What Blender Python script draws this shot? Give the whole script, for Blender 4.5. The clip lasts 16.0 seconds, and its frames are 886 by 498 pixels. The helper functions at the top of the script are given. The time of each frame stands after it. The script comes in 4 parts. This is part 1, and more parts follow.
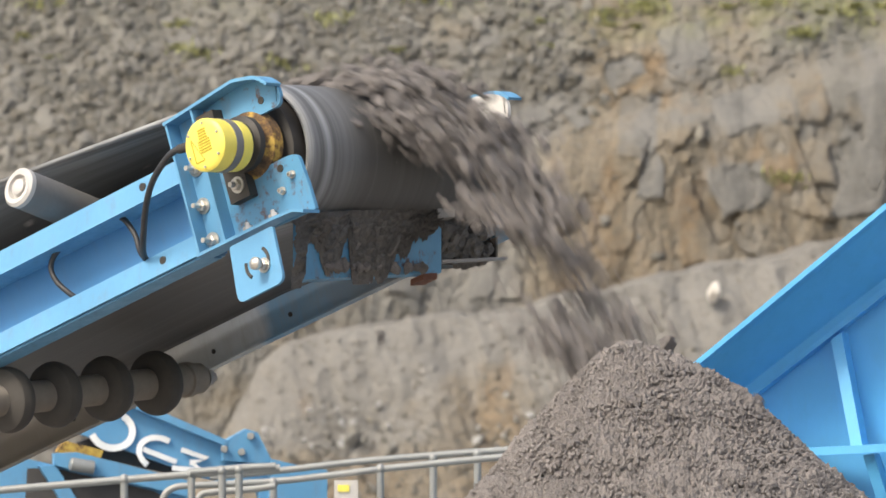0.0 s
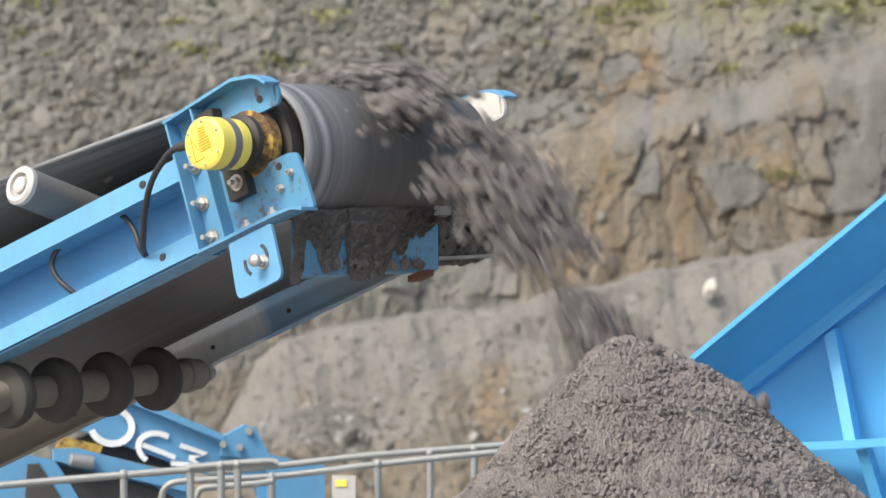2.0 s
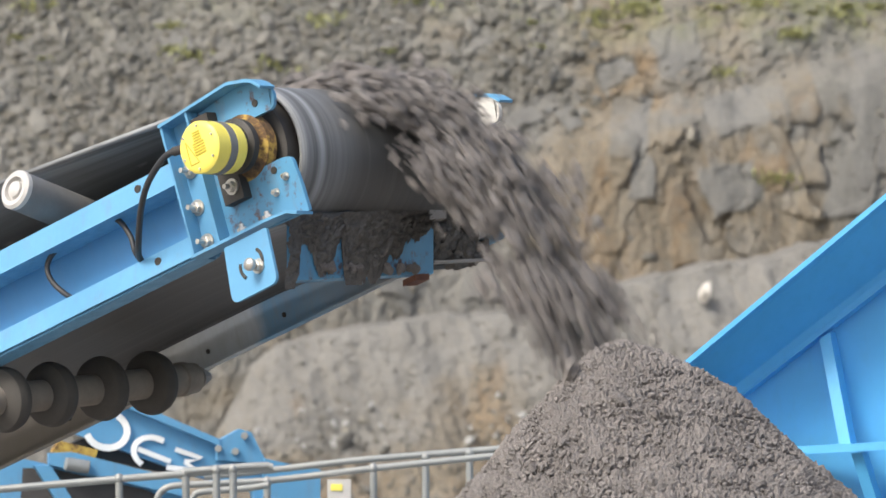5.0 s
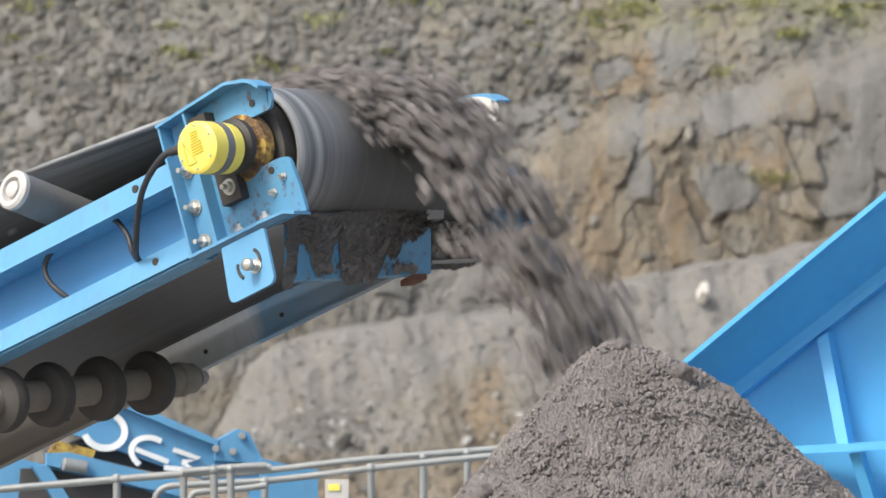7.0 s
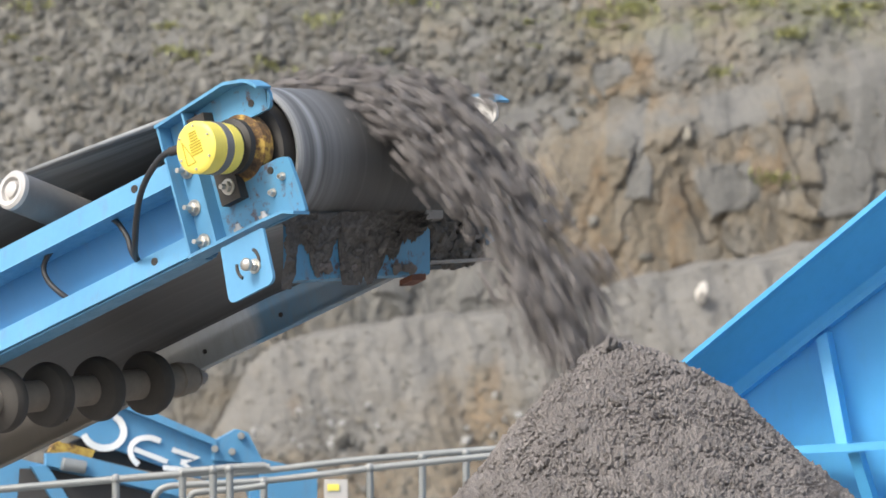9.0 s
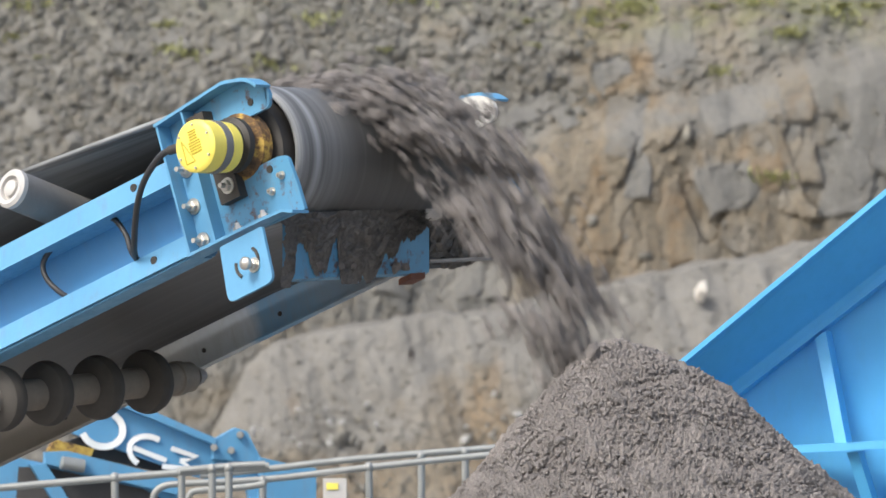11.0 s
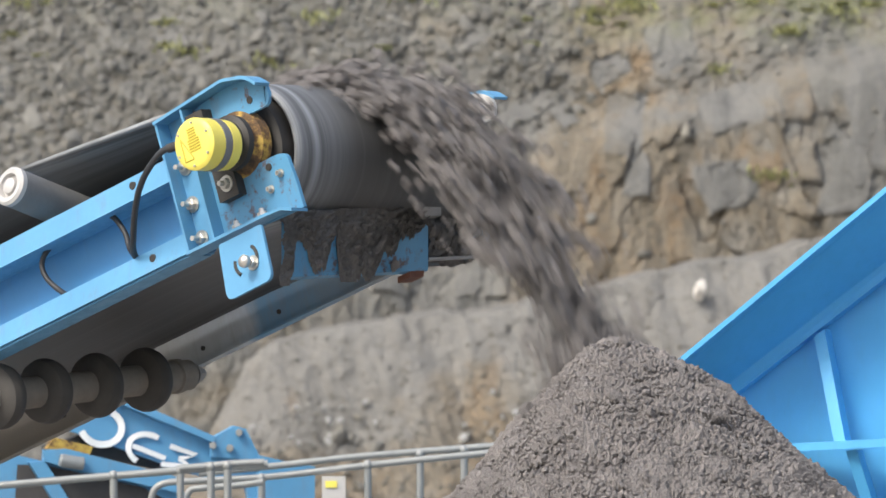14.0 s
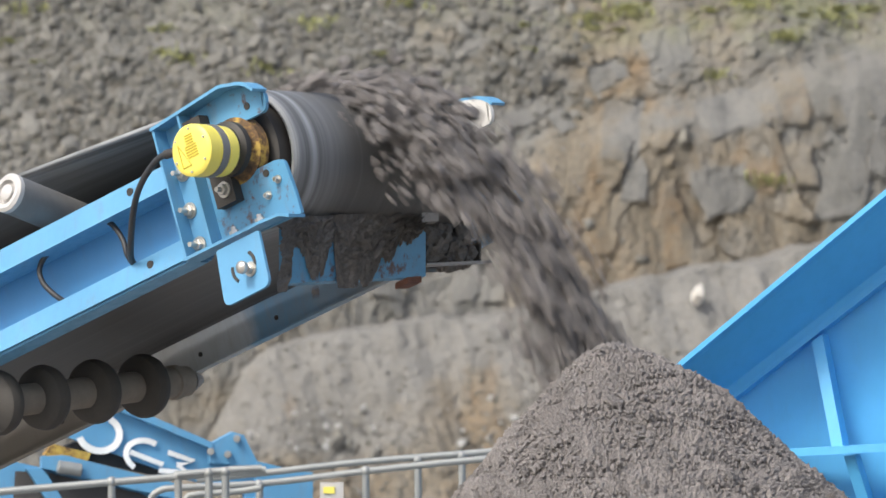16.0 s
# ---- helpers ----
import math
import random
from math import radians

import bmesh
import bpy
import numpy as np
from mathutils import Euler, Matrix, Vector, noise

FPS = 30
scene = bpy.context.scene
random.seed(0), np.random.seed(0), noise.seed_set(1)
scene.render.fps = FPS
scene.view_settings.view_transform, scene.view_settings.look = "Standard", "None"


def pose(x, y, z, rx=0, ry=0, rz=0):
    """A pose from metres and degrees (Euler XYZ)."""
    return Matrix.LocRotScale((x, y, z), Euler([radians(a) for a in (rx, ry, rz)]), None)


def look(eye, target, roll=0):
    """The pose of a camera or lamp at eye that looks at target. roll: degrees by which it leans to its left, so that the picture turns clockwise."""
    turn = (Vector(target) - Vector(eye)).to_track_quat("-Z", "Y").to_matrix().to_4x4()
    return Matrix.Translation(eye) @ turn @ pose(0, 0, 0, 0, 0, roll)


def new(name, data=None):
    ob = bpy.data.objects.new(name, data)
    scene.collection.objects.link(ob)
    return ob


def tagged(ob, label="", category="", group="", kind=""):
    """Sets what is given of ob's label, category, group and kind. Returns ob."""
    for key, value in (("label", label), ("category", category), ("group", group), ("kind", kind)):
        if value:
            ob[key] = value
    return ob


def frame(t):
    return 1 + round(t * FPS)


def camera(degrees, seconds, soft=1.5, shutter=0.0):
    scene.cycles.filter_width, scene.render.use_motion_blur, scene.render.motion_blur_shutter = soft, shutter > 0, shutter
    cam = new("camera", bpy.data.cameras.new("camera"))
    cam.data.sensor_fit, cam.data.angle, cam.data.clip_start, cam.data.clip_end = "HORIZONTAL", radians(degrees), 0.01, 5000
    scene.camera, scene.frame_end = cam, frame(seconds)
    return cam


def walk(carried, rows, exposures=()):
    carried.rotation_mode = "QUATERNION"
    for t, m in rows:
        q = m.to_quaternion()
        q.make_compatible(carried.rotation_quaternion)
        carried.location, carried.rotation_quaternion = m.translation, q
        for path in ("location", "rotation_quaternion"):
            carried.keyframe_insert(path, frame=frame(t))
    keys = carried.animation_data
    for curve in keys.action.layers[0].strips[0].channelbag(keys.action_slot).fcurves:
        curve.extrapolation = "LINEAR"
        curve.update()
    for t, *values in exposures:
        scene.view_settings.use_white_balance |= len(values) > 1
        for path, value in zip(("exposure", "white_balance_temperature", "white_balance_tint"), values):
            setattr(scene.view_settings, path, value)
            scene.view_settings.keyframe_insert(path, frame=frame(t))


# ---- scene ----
# ---- camera: a long lens on a tripod, panned slightly by hand ----
cam = camera(8.886, 16.0, soft=1.6, shutter=0.4)
cam.data.dof.use_dof, cam.data.dof.focus_distance, cam.data.dof.aperture_fstop = True, 13.0, 13.5
EYE = Vector((0, 0, 3.0))
FOCAL = 10090.0
TILT = 1.27


def aim(t, dx, dy, roll, ahead=0.0):
    yaw, tilt = dx / FOCAL, radians(TILT) + dy / FOCAL
    way = Vector((-math.sin(yaw) * math.cos(tilt), math.cos(yaw) * math.cos(tilt), math.sin(tilt)))
    eye = EYE + way * ahead
    return t, look(eye, eye + way, roll)


walk(cam, [aim(*r) for r in (
    (0.0, 18.5, -1.6, 0.12, 0.14), (0.25, 17.4, -4.4, 0.10, 0.05), (0.5, 16.7, -5.3, 0.09), (1.0, 15.8, -6.9, 0.09),
    (1.5, 13.2, -8.4, 0.09), (2.0, 12.8, -7.1, 0.08), (2.5, 11.9, -5.3, 0.08), (3.0, 10.9, -2.5, 0.06),
    (3.5, 9.3, -1.1, 0.05), (4.0, 7.2, -0.6, 0.05), (6.5, 0.1, 0.3, 0.03), (7.0, 0.0, 0.0, 0.01),
    (7.5, -0.2, 0.0, 0.01), (8.0, -0.5, 0.0, 0.01), (8.5, -1.3, 0.0, 0.0), (9.0, -1.7, 0.0, 0.01),
    (11.5, -3.3, -2.2, 0.07), (12.0, -3.7, -2.4, 0.09), (12.5, -4.8, -3.7, 0.10), (13.0, -5.1, -4.5, 0.12),
    (13.5, -4.9, -5.3, 0.10), (14.0, -4.9, -5.4, 0.09), (14.5, -4.3, -4.3, 0.03), (15.0, -3.1, 0.1, 0.0),
    (15.5, -2.7, 3.9, -0.02), (16.0, -9.3, 4.8, -0.01))],
    exposures=[(0.0, 0.80, 6980, 9), (0.6, 0.80, 6800, 8), (4.0, 0.80, 6600, 8), (9.0, 0.76, 6470, 8), (16.0, 0.73, 6450, 8)])

# ---- daylight: thin cloud, the sun behind the camera to its left ----
SUN_FROM = Vector((-0.60, -0.60, 0.92)).normalized()
world = bpy.data.worlds.new("sky")
scene.world = world
world.use_nodes = True
wn = world.node_tree.nodes
sky = wn.new("ShaderNodeTexSky")
sky.sky_type, sky.sun_disc = "NISHITA", False
sky.sun_elevation = math.asin(SUN_FROM.z)
sky.sun_rotation = math.atan2(SUN_FROM.x, SUN_FROM.y)
sky.dust_density, sky.air_density = 4.0, 1.0
world.node_tree.links.new(sky.outputs[0], wn["Background"].inputs[0])
wn["Background"].inputs[1].default_value = 0.135
sun = new("sun", bpy.data.lights.new("sun", "SUN"))
sun.data.energy, sun.data.angle, sun.data.color = 1.75, radians(16), (1.0, 0.96, 0.90)
sun.matrix_world = look(SUN_FROM * 50, (0, 0, 0))


# ---- materials ----
def ramp(nt, fac, stops):
    n = nt.nodes.new("ShaderNodeValToRGB")
    while len(n.color_ramp.elements) < len(stops):
        n.color_ramp.elements.new(0.5)
    for e, (p, c) in zip(n.color_ramp.elements, stops):
        e.position, e.color = p, (*c, 1) if len(c) == 3 else c
    nt.links.new(fac, n.inputs[0])
    return n.outputs[0]


def noise_tex(nt, vec, scale, detail=5.0, rough=0.6):
    n = nt.nodes.new("ShaderNodeTexNoise")
    n.inputs["Scale"].default_value, n.inputs["Detail"].default_value, n.inputs["Roughness"].default_value = scale, detail, rough
    nt.links.new(vec, n.inputs["Vector"])
    return n.outputs[0]


def mix(nt, fac, a, b, kind="MIX"):
    n = nt.nodes.new("ShaderNodeMix")
    n.data_type, n.blend_type = "RGBA", kind
    for sock, value in ((n.inputs[0], fac), (n.inputs[6], a), (n.inputs[7], b)):
        if isinstance(value, (int, float)):
            sock.default_value = value
        elif isinstance(value, tuple):
            sock.default_value = (*value, 1)
        else:
            nt.links.new(value, sock)
    return n.outputs[2]


def stretch(nt, vec, sx, sy, sz):
    n = nt.nodes.new("ShaderNodeMapping")
    n.inputs["Scale"].default_value = (sx, sy, sz)
    nt.links.new(vec, n.inputs[0])
    return n.outputs[0]


def base(name, rough=0.6, metal=0.0):
    m = bpy.data.materials.new(name)
    m.use_nodes = True
    nt = m.node_tree
    b = nt.nodes["Principled BSDF"]
    b.inputs["Roughness"].default_value, b.inputs["Metallic"].default_value = rough, metal
    tc = nt.nodes.new("ShaderNodeTexCoord")
    return m, nt, b, tc.outputs["Object"]


def relief(nt, b, height, strength, distance):
    n = nt.nodes.new("ShaderNodeBump")
    n.inputs["Strength"].default_value, n.inputs["Distance"].default_value = strength, distance
    nt.links.new(height, n.inputs["Height"])
    nt.links.new(n.outputs[0], b.inputs["Normal"])


def paint(name, colour, dirt=(0.20, 0.17, 0.14), amount=0.45, rough=0.42, rust=0.0):
    """Sprayed paint with dust, streaks and chips."""
    m, nt, b, co = base(name, rough)
    big = noise_tex(nt, co, 3.5, 6)
    fine = noise_tex(nt, stretch(nt, co, 30, 30, 8), 1.0, 8, 0.7)
    c = mix(nt, ramp(nt, big, [(0.35, (0, 0, 0)), (0.75, (1, 1, 1))]), colour, tuple(min(1, x * 1.15 + 0.012) for x in colour))
    mask = ramp(nt, fine, [(0.52, (0, 0, 0)), (0.78, (amount,) * 3)])
    c = mix(nt, mask, c, dirt)
    if rust:
        spots = ramp(nt, noise_tex(nt, co, 26, 9, 0.7), [(0.55, (0, 0, 0)), (0.65, (rust,) * 3)])
        c = mix(nt, spots, c, (0.11, 0.045, 0.018))
    nt.links.new(c, b.inputs["Base Color"])
    nt.links.new(ramp(nt, fine, [(0.4, (rough,) * 3), (0.8, (min(1, rough + 0.35),) * 3)]), b.inputs["Roughness"])
    relief(nt, b, fine, 0.08, 0.002)
    return m


def plain(name, colour, rough=0.6, metal=0.0, vary=0.3, scale=20.0, bump=0.15, dist=0.002):
    m, nt, b, co = base(name, rough, metal)
    n = noise_tex(nt, co, scale, 8, 0.65)
    big = noise_tex(nt, co, scale * 0.17, 4, 0.5)
    c = mix(nt, n, tuple(x * (1 - vary) for x in colour), tuple(min(1, x * (1 + vary)) for x in colour))
    c = mix(nt, ramp(nt, big, [(0.35, (0, 0, 0)), (0.7, (vary, vary, vary))]), c, tuple(x * 0.6 for x in colour))
    nt.links.new(c, b.inputs["Base Color"])
    relief(nt, b, n, bump, dist)
    return m


BLUE = paint("blue_paint", (0.098, 0.282, 0.47), amount=0.32)
# darker copy of the blue: shade of the recessed web put into the paint
BLUE_SHADED = paint("shaded_blue_paint", (0.058, 0.225, 0.46), amount=0.15, rough=0.35)
BLUE_WORN = paint("worn_blue_paint", (0.085, 0.26, 0.43), amount=0.55, rust=0.9)
# lighter than BLUE: brightness of the sun-facing hopper wall put into the base colour
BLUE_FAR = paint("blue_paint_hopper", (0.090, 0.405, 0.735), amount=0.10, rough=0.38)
STEEL = plain("zinc_plated_steel", (0.55, 0.53, 0.49), 0.38, 0.75, 0.25, 60)
GALV = plain("galvanised_steel", (0.30, 0.31, 0.30), 0.5, 0.35, 0.2, 35)
BARE = plain("dusty_bare_steel", (0.33, 0.31, 0.29), 0.6, 0.25, 0.3, 18)
DARK = plain("dark_greasy_steel", (0.05, 0.045, 0.04), 0.6, 0.2, 0.5, 30)
RUST = plain("red_brown_rust", (0.17, 0.075, 0.05), 0.9, 0.0, 0.4, 40)
RUBBER = plain("black_rubber", (0.042, 0.040, 0.039), 0.7, 0.0, 0.4, 25)
CABLE = plain("cable_sheath", (0.03, 0.032, 0.036), 0.5, 0.0, 0.25, 40)


def dusty_side():
    """Blue paint under dust: caked brown low on the incline, rubbed clean in one stretch near the head."""
    m, nt, b, co = base("dust_coated_blue_paint", 0.7)
    sep = nt.nodes.new("ShaderNodeSeparateXYZ")
    nt.links.new(co, sep.inputs[0])
    along = nt.nodes.new("ShaderNodeMapRange")
    along.inputs[1].default_value, along.inputs[2].default_value = -1.8, 0.0
    nt.links.new(sep.outputs[0], along.inputs[0])
    blur = noise_tex(nt, co, 9.0, 6, 0.6)
    add = nt.nodes.new("ShaderNodeMath")
    add.operation = "MULTIPLY_ADD"
    nt.links.new(blur, add.inputs[0])
    add.inputs[1].default_value = 0.06
    nt.links.new(along.outputs[0], add.inputs[2])
    c = ramp(nt, add.outputs[0], [(0.30, (0.27, 0.245, 0.21)), (0.50, (0.40, 0.41, 0.40)), (0.64, (0.50, 0.56, 0.61)), (0.665, (0.17, 0.34, 0.52)), (0.76, (0.22, 0.36, 0.50)), (0.90, (0.33, 0.35, 0.36))])
    fine = noise_tex(nt, stretch(nt, co, 40, 30, 12), 1.0, 8, 0.7)
    c = mix(nt, ramp(nt, fine, [(0.45, (0, 0, 0)), (0.75, (0.4,) * 3)]), c, (0.30, 0.28, 0.25))
    nt.links.new(c, b.inputs["Base Color"])
    relief(nt, b, fine, 0.1, 0.002)
    return m


DUSTY = dusty_side()
YELLOW = plain("yellow_plastic", (0.83, 0.71, 0.13), 0.42, 0.0, 0.10, 22, 0.05)
ROLLER = plain("dusty_roller_tube", (0.19, 0.188, 0.185), 0.55, 0.15, 0.35, 14)
PALE_PLATE = plain("pale_paint", (0.66, 0.64, 0.60), 0.6, 0.0, 0.15, 30)
ROLLER_END = plain("roller_end_cap", (0.50, 0.485, 0.465), 0.45, 0.0, 0.15, 30)
DISC = plain("dusty_rubber", (0.065, 0.060, 0.054), 0.8, 0.0, 0.4, 22, 0.4, 0.003)
CLAY_TUBE = plain("clay_caked_tube", (0.225, 0.20, 0.17), 0.85, 0.0, 0.35, 25, 0.5, 0.004)
WHITE = plain("white_marking", (0.80, 0.80, 0.78), 0.5, 0.0, 0.06, 12, 0.03)


def belt_material():
    """Worn rubber: fine rings that run round with the belt, and a painted near-edge sheen."""
    m, nt, b, co = base("conveyor_belt_rubber", 0.55)
    rings = noise_tex(nt, stretch(nt, co, 0.4, 34, 0.4), 1.0, 9, 0.75)
    soft = noise_tex(nt, stretch(nt, co, 0.8, 26, 0.8), 1.0, 4, 0.6)
    c = ramp(nt, rings, [(0.30, (0.072, 0.071, 0.069)), (0.52, (0.090, 0.089, 0.087)), (0.72, (0.118, 0.117, 0.115))])
    sep = nt.nodes.new("ShaderNodeSeparateXYZ")
    nt.links.new(co, sep.inputs[0])
    edge = nt.nodes.new("ShaderNodeMapRange")
    for i, value in ((1, -0.30), (2, -0.12), (3, 0.9), (4, 0.0)):
        edge.inputs[i].default_value = value
    nt.links.new(sep.outputs[1], edge.inputs[0])
    wear_sheen = ramp(nt, soft, [(0.38, (0.12, 0.12, 0.12)), (0.62, (1, 1, 1))])
    fac = mix(nt, 1.0, wear_sheen, edge.outputs[0], "MULTIPLY")
    # pale sheen mixed into the colour, strongest at the near edge
    c = mix(nt, fac, c, (0.38, 0.395, 0.41))
    nt.links.new(c, b.inputs["Base Color"])
    relief(nt, b, rings, 0.12, 0.002)
    return m


BELT = belt_material()


def rusty_yellow():
    m, nt, b, co = base("rusted_yellow_paint", 0.85)
    n = noise_tex(nt, co, 18, 9, 0.7)
    c = ramp(nt, n, [(0.36, (0.045, 0.030, 0.020)), (0.47, (0.15, 0.085, 0.035)), (0.53, (0.42, 0.27, 0.06)), (0.66, (0.55, 0.40, 0.08))])
    nt.links.new(c, b.inputs["Base Color"])
    relief(nt, b, n, 0.4, 0.003)
    return m


RUSTY = rusty_yellow()


def earth(name, dark, mid, light, fine=160.0, bump=0.9, dist=0.006):
    """Crumbly damp crushed material."""
    m, nt, b, co = base(name, 0.95)
    n = noise_tex(nt, co, fine, 8, 0.75)
    big = noise_tex(nt, co, 9.0, 6, 0.6)
    c = ramp(nt, n, [(0.30, dark), (0.52, mid), (0.75, light)])
    c = mix(nt, ramp(nt, big, [(0.35, (0, 0, 0)), (0.7, (0.55,) * 3)]), c, dark)
    info = nt.nodes.new("ShaderNodeObjectInfo")
    c = mix(nt, ramp(nt, info.outputs["Random"], [(0, (0, 0, 0)), (1, (0.3,) * 3)]), c, mid)
    nt.links.new(c, b.inputs["Base Color"])
    b.inputs["Specular IOR Level"].default_value = 0.2
    relief(nt, b, n, bump, dist)
    return m


SAND = earth("damp_crushed_fines", (0.150, 0.137, 0.131), (0.285, 0.263, 0.253), (0.47, 0.44, 0.424), 240.0)
CAKED = earth("caked_mud", (0.095, 0.088, 0.081), (0.175, 0.164, 0.152), (0.26, 0.245, 0.226), 90)


def rock_material(name, greys, ochres, coarse=1.4):
    """Jointed limestone: grey beds, rust-stained joints after the attribute 'stain', lichen and dust."""
    m, nt, b, co = base(name, 0.92)
    at = nt.nodes.new("ShaderNodeAttribute")
    at.attribute_name = "stain"
    cell = nt.nodes.new("ShaderNodeAttribute")
    cell.attribute_name = "block"
    n = noise_tex(nt, co, 14, 9, 0.72)
    big = noise_tex(nt, co, coarse, 6, 0.6)
    g = ramp(nt, n, [(0.28, greys[0]), (0.5, greys[1]), (0.74, greys[2])])
    g = mix(nt, cell.outputs["Fac"], g, greys[3])
    o = ramp(nt, n, [(0.28, ochres[0]), (0.5, ochres[1]), (0.72, ochres[2])])
    add = nt.nodes.new("ShaderNodeMath")
    add.operation = "MULTIPLY_ADD"
    nt.links.new(big, add.inputs[0])
    add.inputs[1].default_value = 1.3
    nt.links.new(at.outputs["Fac"], add.inputs[2])
    fac = ramp(nt, add.outputs[0], [(0.70, (0, 0, 0)), (1.15, (1, 1, 1))])
    c = mix(nt, fac, g, o)
    runs = noise_tex(nt, stretch(nt, co, 3.2, 1.5, 0.7), 1.0, 7, 0.65)
    c = mix(nt, ramp(nt, runs, [(0.36, (0, 0, 0)), (0.64, (0.6,) * 3)]), c, greys[2])
    c = mix(nt, ramp(nt, runs, [(0.34, (0.55,) * 3), (0.50, (0, 0, 0))]), c, greys[0])
    grain = noise_tex(nt, stretch(nt, co, 1.3, 1.0, 0.75), 42, 6, 0.75)
    c = mix(nt, ramp(nt, grain, [(0.36, (0.55,) * 3), (0.5, (0, 0, 0))]), c, greys[0])
    c = mix(nt, ramp(nt, grain, [(0.54, (0, 0, 0)), (0.70, (0.6,) * 3)]), c, greys[2])
    rust = noise_tex(nt, stretch(nt, co, 1.3, 1.0, 0.8), 1.0, 7, 0.68)
    add2 = nt.nodes.new("ShaderNodeMath")
    add2.operation = "MULTIPLY_ADD"
    nt.links.new(at.outputs["Fac"], add2.inputs[0])
    add2.inputs[1].default_value = 0.28
    nt.links.new(rust, add2.inputs[2])
    c = mix(nt, ramp(nt, add2.outputs[0], [(0.62, (0, 0, 0)), (0.80, (0.55,) * 3)]), c, (0.23, 0.145, 0.07))
    growth = nt.nodes.new("ShaderNodeAttribute")
    growth.attribute_name = "growth"
    patchy = ramp(nt, noise_tex(nt, stretch(nt, co, 2.2, 2.0, 3.0), 1.0, 8, 0.72), [(0.42, (0, 0, 0)), (0.66, (1, 1, 1))])
    c = mix(nt, mix(nt, 1.0, patchy, growth.outputs["Fac"], "MULTIPLY"), c, (0.185, 0.19, 0.095))
    nt.links.new(c, b.inputs["Base Color"])
    b.inputs["Specular IOR Level"].default_value = 0.25
    relief(nt, b, n, 0.45, 0.03)
    return m


GREYS = ((0.100, 0.098, 0.090), (0.150, 0.146, 0.133), (0.218, 0.210, 0.190), (0.142, 0.143, 0.144))
OCHRES = ((0.110, 0.089, 0.060), (0.176, 0.141, 0.094), (0.250, 0.200, 0.132))
ROCK = rock_material("jointed_limestone", GREYS, OCHRES)
GRAVEL = rock_material("grey_quarry_gravel", ((0.142, 0.137, 0.127), (0.178, 0.172, 0.160), (0.228, 0.221, 0.206), (0.165, 0.160, 0.151)), OCHRES)
GROUND = plain("trodden_quarry_floor", (0.34, 0.315, 0.28), 0.95, 0.0, 0.3, 3.0, 0.6, 0.02)
LEAF = plain("dry_grass", (0.33, 0.34, 0.14), 0.8, 0.0, 0.35, 5.0)


def rubble_material():
    """Broken stone of many shades, each piece its own."""
    m, nt, b, co = base("broken_limestone", 0.93)
    geo = nt.nodes.new("ShaderNodeNewGeometry")
    n = noise_tex(nt, co, 20, 7, 0.7)
    c = ramp(nt, geo.outputs["Random Per Island"], [(0.0, (0.105, 0.104, 0.097)), (0.35, (0.138, 0.136, 0.126)), (0.6, (0.142, 0.132, 0.110)), (0.85, (0.168, 0.165, 0.152)), (1.0, (0.23, 0.224, 0.206))])
    c = mix(nt, ramp(nt, n, [(0.35, (0.45,) * 3), (0.6, (0, 0, 0))]), c, (0.13, 0.12, 0.10))
    nt.links.new(c, b.inputs["Base Color"])
    b.inputs["Specular IOR Level"].default_value = 0.2
    relief(nt, b, n, 0.5, 0.01)
    return m


RUBBLE = rubble_material()
BUFF = rock_material("buff_limestone_slab", ((0.165, 0.155, 0.132), (0.232, 0.218, 0.188), (0.295, 0.278, 0.24), (0.2, 0.19, 0.17)), OCHRES, 2.6)
GREY_STONE = plain("pale_grey_stone", (0.36, 0.36, 0.35), 0.9, 0.0, 0.2, 12, 0.4, 0.01)
PALE = plain("pale_broken_stone", (0.60, 0.57, 0.52), 0.9, 0.0, 0.2, 12, 0.4, 0.01)


# ---- mesh helpers ----
def link_mesh(name, bm, material, smooth=False):
    me = bpy.data.meshes.new(name)
    bmesh.ops.recalc_face_normals(bm, faces=bm.faces[:])
    bm.to_mesh(me)
    bm.free()
    me.materials.append(material)
    if smooth:
        me.shade_smooth()
        me.set_sharp_from_angle(angle=radians(38))
    return me


def part(name, bm, material, parent, label="", smooth=True):
    ob = new(name, link_mesh(name, bm, material, smooth))
    ob.parent = parent
    return tagged(ob, label)


def root(name, label, category, group="", kind="", at=None):
    ob = new(name)
    ob.empty_display_size = 0.1
    if at is not None:
        ob.matrix_world = at
    return tagged(ob, label, category, group, kind)


def soften(bm, width, segments=2, angle=30):
    edges = [e for e in bm.edges if len(e.link_faces) == 2 and e.calc_face_angle(0) > radians(angle)]
    bmesh.ops.bevel(bm, geom=edges, offset=width, segments=segments, affect="EDGES", profile=0.6, clamp_overlap=True)
    return bm


def slab(x0, x1, y0, y1, z0, z1, bevel=0.002, bm=None):
    made = bm or bmesh.new()
    vs = [made.verts.new(p) for p in ((x0, y0, z0), (x1, y0, z0), (x1, y1, z0), (x0, y1, z0), (x0, y0, z1), (x1, y0, z1), (x1, y1, z1), (x0, y1, z1))]
    for f in ((0, 3, 2, 1), (4, 5, 6, 7), (0, 1, 5, 4), (1, 2, 6, 5), (2, 3, 7, 6), (3, 0, 4, 7)):
        made.faces.new([vs[i] for i in f])
    if bevel and bm is None:
        soften(made, bevel)
    return made


